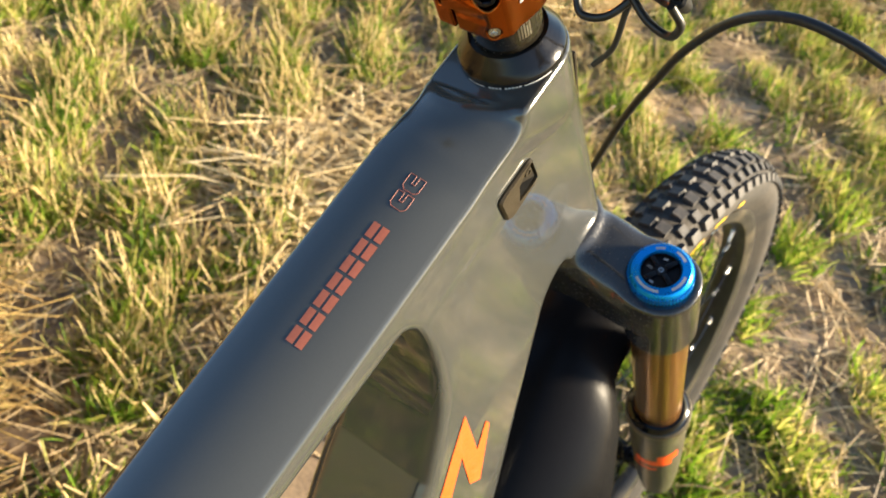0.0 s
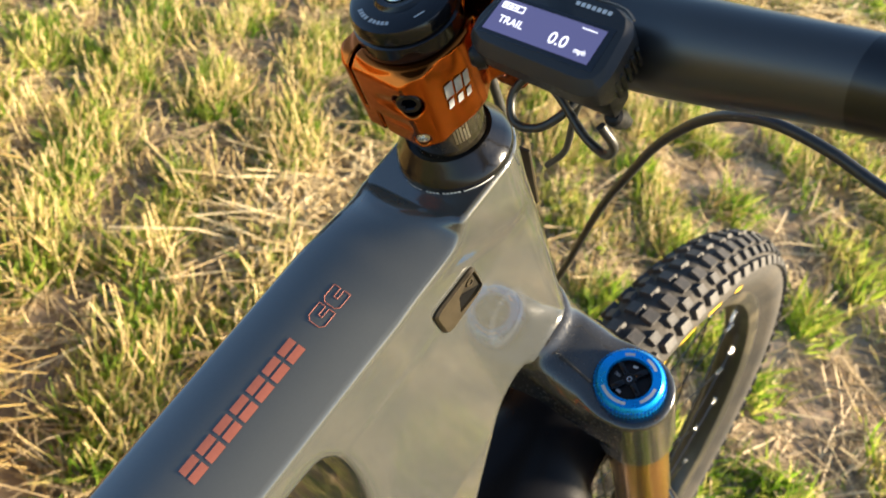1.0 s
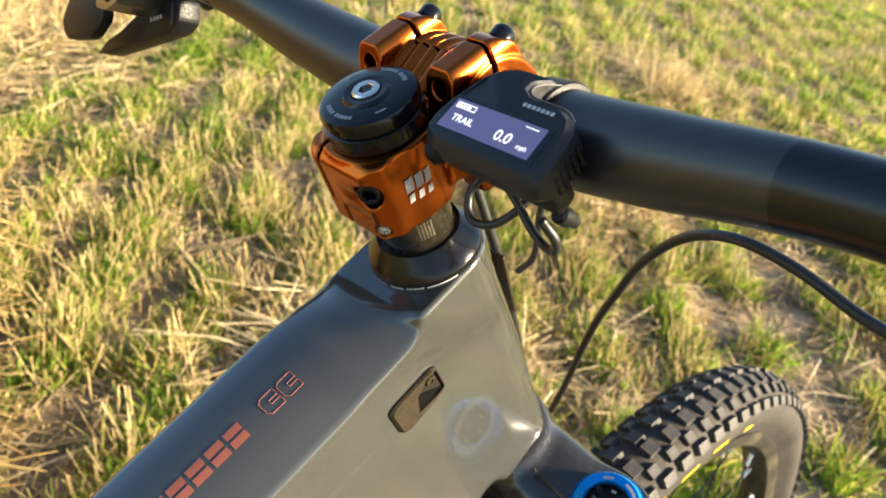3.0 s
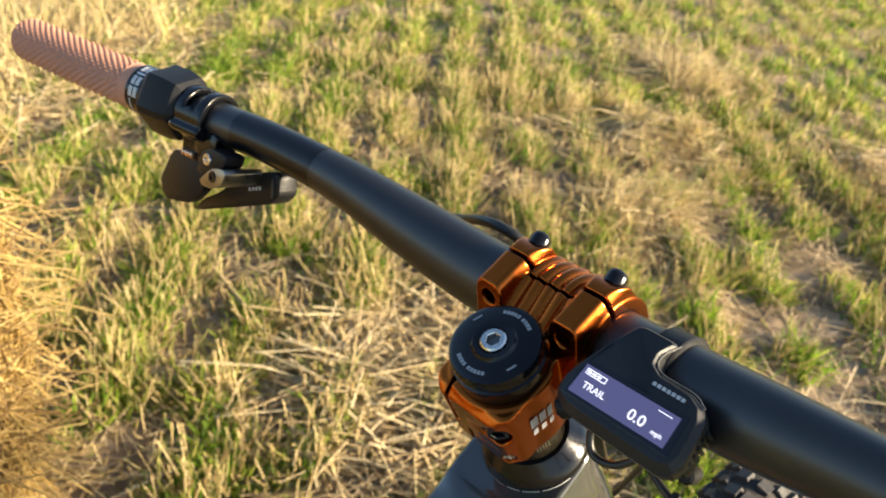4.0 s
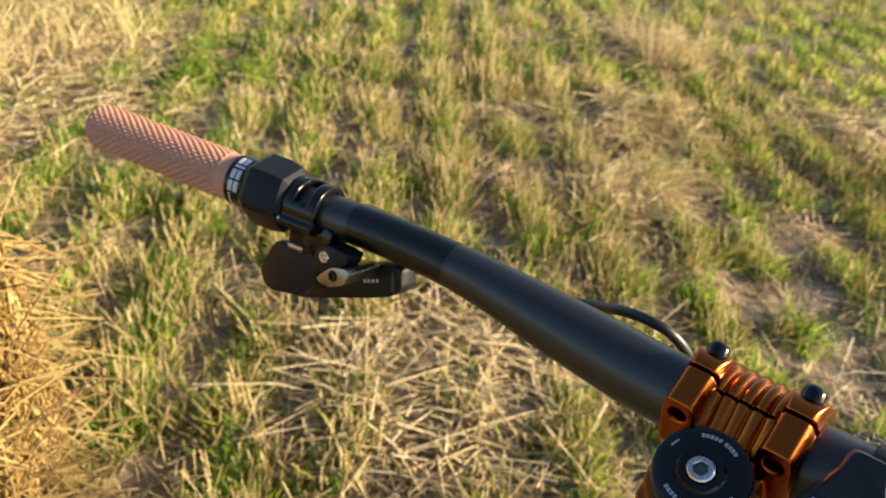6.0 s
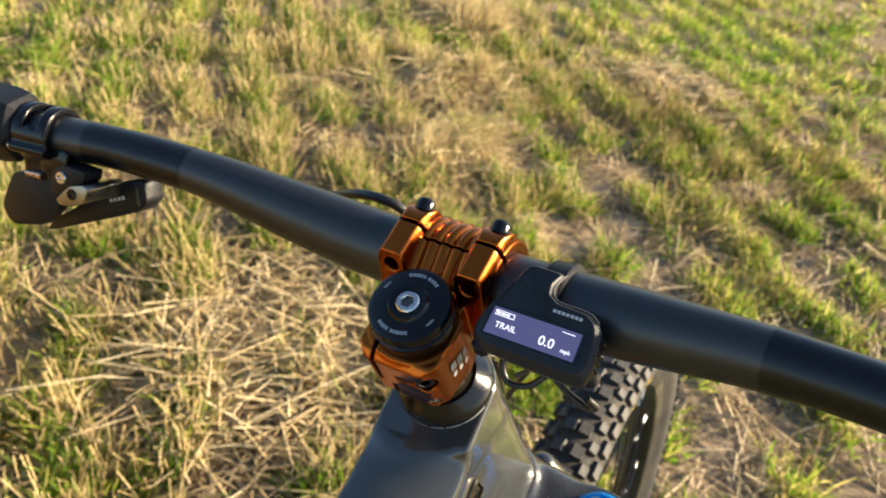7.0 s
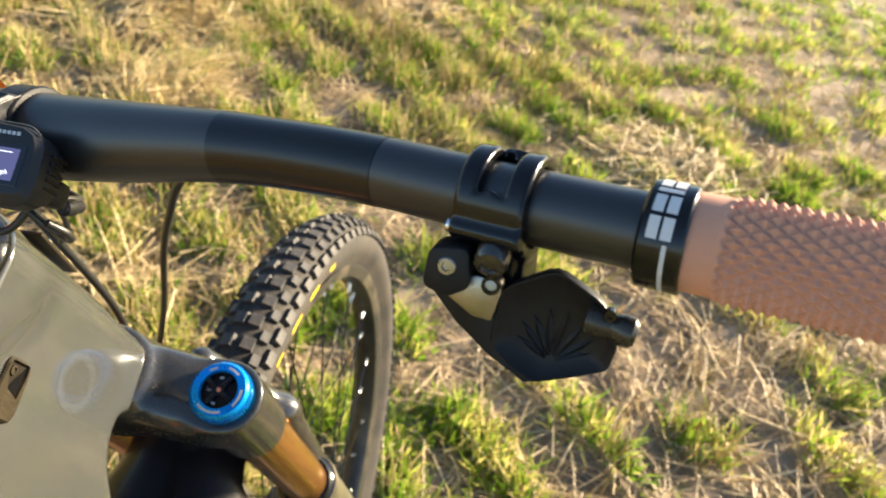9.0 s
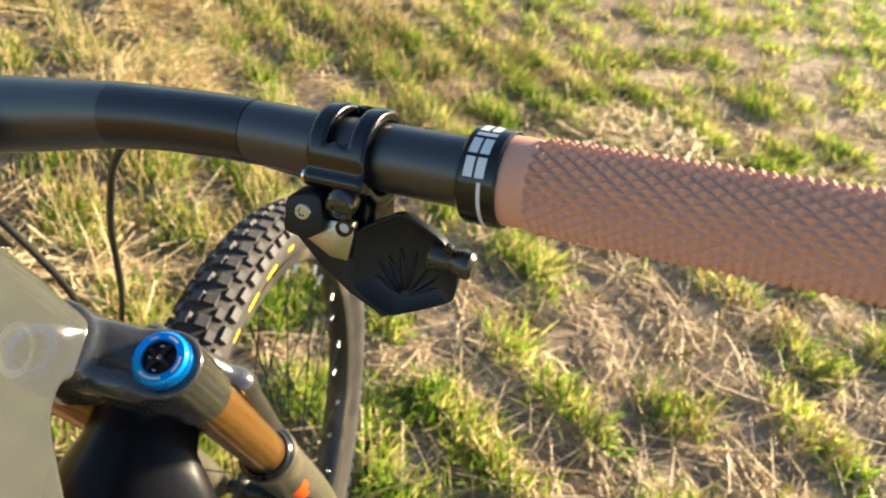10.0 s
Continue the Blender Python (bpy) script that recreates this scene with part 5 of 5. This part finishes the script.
def straws(base, way, length, width, sag, knots=3):
    """Stalks as three-sided rods, with a little sag where they have a middle."""
    n = len(base)
    up = np.tile((0.0, 0, 1.0), (n, 1))
    up[np.abs(way[:, 2]) > 0.9] = (1, 0, 0)
    a = np.cross(way, up)
    a /= np.linalg.norm(a, axis=1)[:, None]
    b = np.cross(a, way)
    v = np.zeros((n, knots, 3, 3))
    for k, q in enumerate(np.linspace(0, 1, knots)):
        c = base + way * (length * q)[:, None]
        c[:, 2] += sag * 4 * q * (1 - q)
        for j in range(3):
            t = 2.094 * j + 0.5
            v[:, k, j] = c + (width * 0.5 * (1 - 0.3 * q))[:, None] * (math.cos(t) * a + math.sin(t) * b)
    i = np.arange(n) * 3 * knots
    f = []
    for k in range(knots - 1):
        for j in range(3):
            j2 = (j + 1) % 3
            f.append(np.stack([i + 3 * k + j, i + 3 * k + j2, i + 3 * k + 3 + j2, i + 3 * k + 3 + j], 1))
    return v.reshape(-1, 3), np.concatenate(f)


RNG = np.random.default_rng(7)


def unit(a):
    return a / np.linalg.norm(a, axis=1)[:, None]


def bale_straw(n, stray):
    t = RNG.uniform(-0.5, 2.4, n) if not stray else RNG.uniform(-0.3, 2.2, n)
    z = RNG.uniform(0.02, BALE_H, n)
    nrm = np.stack([np.cos(t), np.sin(t), np.zeros(n)], 1)
    tan = np.stack([-np.sin(t), np.cos(t), np.zeros(n)], 1)
    k = RNG.normal(0, 1, (n, 3))
    w = unit(tan * (0.55 * k[:, :1] + 0.55) + np.array((0, 0, 1.0)) * (0.50 * k[:, 1:2] - 0.60) + nrm * ((0.35 + np.abs(k[:, 2:]) * 0.6) if stray else (0.12 * k[:, 2:] + 0.05)))
    ln = RNG.uniform(0.06, 0.19, n) if stray else RNG.uniform(0.05, 0.15, n)
    base = nrm * (bale_radius(z) + RNG.uniform(-0.022, 0.008, n))[:, None]
    base[:, 2] = z
    base -= w * (ln * (0.2 if stray else 0.5))[:, None]
    return straws(base, w, ln, RNG.uniform(0.0020, 0.0040, n), RNG.normal(0, 0.005, n), 3 if stray else 2)


for n, stray, nm in ((32000, False, "surface_straw"), (1500, True, "stray_stalk")):
    v, f = bale_straw(n, stray)
    me = mesh_of(v, f, False)
    me.materials.append(HAY)
    ob = new(nm, me)
    ob.parent = hay
    tagged(ob, "golden straw stalks", kind="stuff")

# ---- grass, stubble and loose straw of the field ----


def patch(x, y, s, seed):
    """Slow random field between about 0 and 1."""
    r = np.random.default_rng(seed)
    v = np.zeros_like(x)
    for _ in range(9):
        a, ph = r.uniform(0, 2 * math.pi), r.uniform(0, 6.28)
        k = s * r.uniform(0.6, 1.7)
        v += np.sin(k * (x * math.cos(a) + y * math.sin(a)) + ph)
    return 0.5 + v / 6


def spots(n, near, far, spread, lo=-12, hi=205):
    """Places over the seen wedge of the field, denser near the bike."""
    r = near + (far - near) * RNG.uniform(0, 1, n) ** spread
    a = RNG.uniform(radians(lo), radians(hi), n)
    return -0.1 + r * np.cos(a), 0.15 + r * np.sin(a), r


PILES = ((-0.66, 0.72, 0.29), (-2.75, 0.8, 0.5), (-1.30, 3.2, 0.26), (-1.0, 2.35, 0.24), (-0.72, 1.85, 0.15), (0.9, 2.1, 0.22), (-0.2, 3.0, 0.25))
BARE = ((-0.42, 2.07, 0.16), (-0.15, 1.69, 0.16), (0.02, 1.50, 0.16), (0.22, 1.08, 0.2), (0.75, 1.12, 0.22), (-0.79, 0.92, 0.10), (-1.05, 0.50, 0.10), (-0.21, 1.94, 0.14), (-0.86, 0.12, 0.10), (-0.55, 0.42, 0.10))


LUSH = ((-0.94, 0.33, 0.16), (-1.18, 0.38, 0.18), (-0.62, 0.32, 0.12), (-0.92, 0.62, 0.10), (-1.05, 0.75, 0.15), (-1.6, 2.5, 0.25), (-0.1, 2.6, 0.3), (-0.7, 2.05, 0.12), (-1.35, 0.15, 0.2))


def spread(x, y, places):
    """1 in the middle of the places, falling to 0 off them."""
    v = np.zeros_like(x)
    for px, py, pr in places:
        v = np.maximum(v, np.exp(-((x - px) ** 2 + (y - py) ** 2) / pr ** 2))
    return v


def littered(x, y):
    return spread(x, y, PILES)


def row_of(x, y):
    """1 on a drilled row, 0 between rows, the rows wavering a little."""
    a = (x * 0.755 + y * 0.656 + 0.02 * np.sin(2.3 * x - 3.1 * y)) / 0.235
    return 0.5 + 0.5 * np.sin(a * 2 * math.pi)


def cover(x, y, seed):
    """How thickly plants stand: clumps along the rows, thin on heaps of straw and on bare tracks."""
    u, v = x * 0.656 - y * 0.755, x * 0.755 + y * 0.656
    clump = patch(u * 0.8, v * 1.1, 19.0, seed)
    slow = patch(x, y, 2.4, seed + 5)
    g = 0.90 * row_of(x, y) - 0.24 + 1.2 * (clump - 0.5) + 0.16 * (slow - 0.5) - 0.55 * littered(x, y) - 0.75 * spread(x, y, BARE) + 0.45 * spread(x, y, LUSH) - 0.40 * np.clip((x - 0.1) / 0.8, 0, 1)
    return np.clip((g - 0.13) * 5.5, 0.012, 1)


RING = {"near": (-12, 205), "ahead": (28, 178), "behind": (205, 348), "rest": (178, 388), "round": (0, 360)}


def clumps(n, per, near, far, spread_by, ring, density):
    """Roots of plants gathered in clumps: places, clump number, outward offset."""
    x, y, r = spots(n, near, far, spread_by, *RING[ring])
    keep = RNG.uniform(0, 1, n) < density(x, y)
    x, y, r = x[keep], y[keep], r[keep]
    k = np.repeat(np.arange(len(x)), per)
    sd = 0.019 + 0.004 * r[k]
    dx, dy = RNG.normal(0, 1, len(k)) * sd, RNG.normal(0, 1, len(k)) * sd
    bx, by = x[k] + dx, y[k] + dy
    return np.stack([bx, by, lump(bx, by) - 0.004], 1), k, np.stack([dx, dy, np.zeros(len(k))], 1) / 0.03, r[k], RNG.uniform(0.6, 1.25, len(x))[k]


def grass(n, per, near, far, spread_by, height, width, ring, segs=2):
    base, k, out, r, size = clumps(n, per, near, far, spread_by, ring, lambda x, y: cover(x, y, 3))
    m = len(base)
    az = RNG.uniform(0, 2 * math.pi, m)
    way = unit(np.stack([np.cos(az), np.sin(az), np.zeros(m)], 1) * RNG.uniform(0.05, 0.6, m)[:, None] + out * 0.22 + np.array((0, 0, 1.0)))
    ln = height * size * RNG.uniform(0.4, 1.2, m)
    side = unit(np.cross(way, np.stack([np.cos(az + 1.3), np.sin(az + 1.3), 0.2 * np.ones(m)], 1)))
    bend = np.stack([way[:, 0], way[:, 1], -0.4 * np.ones(m)], 1) * (ln * RNG.uniform(0.0, 0.6, m))[:, None]
    return strips(base, way, side, ln, width * RNG.uniform(0.6, 1.3, m) * (1 + 0.10 * r), bend, segs)


def stubble(n, per, near, far, spread_by, height, width, ring):
    """Cut stalks standing and leaning along the rows."""
    def density(x, y):
        return np.clip((0.10 + 0.62 * cover(x, y, 3)) * (1.3 - patch(x, y, 2.4, 8)) * (1 - 0.7 * spread(x, y, BARE)), 0.02, 1)
    base, k, out, r, size = clumps(n, per, near, far, spread_by, ring, density)
    m = len(base)
    lean = RNG.normal(0, 0.30, (m, 2)) + RNG.normal(0, 0.22, (k.max() + 1, 2))[k]
    way = unit(np.stack([lean[:, 0], lean[:, 1], np.ones(m)], 1) + out * 0.12)
    ln = height * size * RNG.uniform(0.35, 1.25, m)
    return straws(base, way, ln, width * RNG.uniform(0.6, 1.2, m) * (1 + 0.08 * r), RNG.normal(0, 0.004, m), 2)


def lying(n, near, far, spread_by, piles, short=0.05, long=0.28):
    if piles:
        area = np.array([q[2] ** 2 for q in PILES])
        c = np.array(PILES)[RNG.choice(len(PILES), n, p=area / area.sum())]
        x, y = c[:, 0] + RNG.normal(0, 0.6, n) * c[:, 2], c[:, 1] + RNG.normal(0, 0.6, n) * c[:, 2]
        r = np.hypot(x, y)
    else:
        x, y, r = spots(n, near, far, spread_by, -180, 180)
        keep = RNG.uniform(0, 1, n) < 0.85 - 0.62 * cover(x, y, 3) - 0.45 * spread(x, y, BARE)
        x, y, r = x[keep], y[keep], r[keep]
        n = len(x)
    az = RNG.uniform(0, 2 * math.pi, n) if not piles else RNG.normal(0, 0.9, n) + 0.6 + math.pi * RNG.integers(0, 2, n)
    w = unit(np.stack([np.cos(az), np.sin(az), RNG.normal(0.03, 0.15, n)], 1))
    ln = short + (long - short) * RNG.uniform(0, 1, n) ** 1.6
    base = np.stack([x, y, lump(x, y) + RNG.uniform(0.002, 0.032 if piles else 0.016, n) + 0.03 * littered(x, y) * RNG.uniform(0, 1, n)], 1) - w * (ln * 0.5)[:, None]
    return straws(base, w, ln, RNG.uniform(*((0.0034, 0.0060) if piles else (0.0026, 0.0050)), n) * (1 + 0.06 * r), RNG.normal(0.004, 0.009, n), 3 if long > 0.1 and near < 1 else 2)


def stuff(name, vf, material, label, category):
    me = mesh_of(*vf, smooth=False)
    me.materials.append(material)
    return tagged(new(name, me), label, category, kind="stuff")


stuff("green_grass", grass(13000, 18, 0.25, 2.7, 0.72, 0.066, 0.0048, "near"), GREEN, "short fresh green grass tufts in rows near the bike", "grass")
stuff("green_grass", grass(36000, 11, 2.4, 9.0, 1.15, 0.070, 0.0056, "ahead"), GREEN, "short green grass tufts farther out in the field", "grass")
stuff("green_grass", grass(9000, 10, 0.25, 2.9, 0.72, 0.068, 0.0060, "behind"), GREEN, "short green grass tufts round the bale and behind the bike", "grass")
stuff("green_grass", grass(34000, 6, 2.6, 9.0, 0.85, 0.075, 0.0080, "rest", 1), GREEN, "short green grass tufts in the field behind", "grass")
stuff("green_grass", grass(46000, 3, 8.6, 26.0, 0.80, 0.085, 0.0180, "round", 1), GREEN, "short green grass far out in the field", "grass")
stuff("dry_stubble", stubble(8600, 8, 0.25, 2.7, 0.72, 0.092, 0.0034, "near"), STUBBLE, "pale dry cut stubble stalks near the bike", "stubble")
stuff("dry_stubble", stubble(24000, 4, 2.4, 9.0, 1.15, 0.092, 0.0044, "ahead"), STUBBLE, "pale dry stubble farther out in the field", "stubble")
stuff("dry_stubble", stubble(14000, 4, 0.25, 9.0, 0.75, 0.095, 0.0050, "behind"), STUBBLE, "pale dry stubble behind the bike and the bale", "stubble")
stuff("loose_straw", lying(44000, 0.2, 2.8, 0.75, False), LITTER, "loose cut straw lying on the soil", "straw")
stuff("chaff", lying(34000, 0.2, 2.8, 0.75, False, 0.012, 0.06), LITTER, "short chopped chaff on the soil", "straw")
stuff("loose_straw", lying(44000, 2.6, 9.0, 1.15, False), LITTER, "loose cut straw scattered over the field", "straw")
TUFTS = ((-1.0, 2.52, 0.16, 420, 0.26), (-1.2, 3.1, 0.18, 380, 0.28), (-0.78, 1.86, 0.13, 260, 0.22), (-0.70, 1.72, 0.10, 160, 0.17), (-2.8, 0.85, 0.28, 420, 0.30), (-2.5, 0.52, 0.20, 260, 0.24), (-2.8, 1.3, 0.22, 260, 0.26), (0.17, 1.94, 0.07, 110, 0.13), (-0.62, 0.30, 0.07, 50, 0.12), (0.05, 2.45, 0.08, 110, 0.13), (0.62, 2.6, 0.10, 130, 0.12))


def dry_tufts():
    """Taller dead grass in loose sheaves, each leaning its own way."""
    sets = []
    for x, y, r, n, tall in TUFTS:
        bx, by = x + RNG.normal(0, 0.55, n) * r, y + RNG.normal(0, 0.55, n) * r
        lean = RNG.normal(0, 0.45, 2) + RNG.normal(0, 0.35, (n, 2))
        way = unit(np.stack([lean[:, 0], lean[:, 1], np.ones(n)], 1))
        ln = tall * RNG.uniform(0.35, 1.15, n)
        side = unit(np.cross(way, RNG.normal(0, 1, (n, 3))))
        bend = np.stack([way[:, 0], way[:, 1], -0.5 * np.ones(n)], 1) * (ln * RNG.uniform(0.05, 0.8, n))[:, None]
        sets.append(strips(np.stack([bx, by, lump(bx, by) - 0.004], 1), way, side, ln, RNG.uniform(0.0022, 0.0046, n), bend, 4))
    v = np.concatenate([q[0] for q in sets])
    at = np.cumsum([0] + [len(q[0]) for q in sets[:-1]])
    return v, np.concatenate([q[1] + k for q, k in zip(sets, at)])


stuff("dry_grass_tuft", dry_tufts(), STUBBLE, "tall pale dead grass in leaning sheaves", "grass")
stuff("straw_heap", lying(7600, 0, 0, 0, True, 0.08, 0.36), STRAW, "heaps of tangled dry straw on the ground", "straw")

# ---- tread ----


def stud(w, l, h, top=0.8):
    """A tapered tread block: width across, length round, height."""
    x, y = w / 2, l / 2
    v = [(-x, -y, -0.004), (x, -y, -0.004), (x, y, -0.004), (-x, y, -0.004), (-x * top, -y * top, h), (x * top, -y * top, h), (x * top, y * top, h), (-x * top, y * top, h)]
    me = mesh_of(v, [(3, 2, 1, 0), (4, 5, 6, 7), (0, 1, 5, 4), (1, 2, 6, 5), (2, 3, 7, 6), (3, 0, 4, 7)], False)
    me.materials.append(KNOB)
    return me


CENTRE_STUD, MID_STUD, EDGE_STUD = stud(0.0126, 0.0145, 0.0034, 0.82), stud(0.0098, 0.0125, 0.0034, 0.80), stud(0.0104, 0.0170, 0.0042, 0.80)


def tread(n):
    for k in range(n):
        a = 2 * math.pi * k / n
        h = math.pi / n
        c = 13 if k % 2 else 17
        for me, tilt, d in ((CENTRE_STUD, -c, 0), (CENTRE_STUD, c, 0), (MID_STUD, -38, h), (MID_STUD, 38, h), (EDGE_STUD, -61, 0.25 * h), (EDGE_STUD, 61, 0.25 * h)):
            t = radians(tilt)
            spin = Matrix.Rotation(a + d, 4, "Z")
            r = RO - 0.0315
            loc = Vector((r + 0.0272 * math.cos(t), 0, 0.0292 * math.sin(t)))
            nrm = Vector((math.cos(t), 0, math.sin(t)))
            m = Matrix((Vector((math.sin(t), 0, -math.cos(t))), Vector((0, 1, 0)), nrm)).transposed().to_4x4()
            m.translation = loc
            ob = new("tread_knob", me)
            ob.parent = tyre
            ob.matrix_basis = WHEEL @ spin @ m


tread(94)
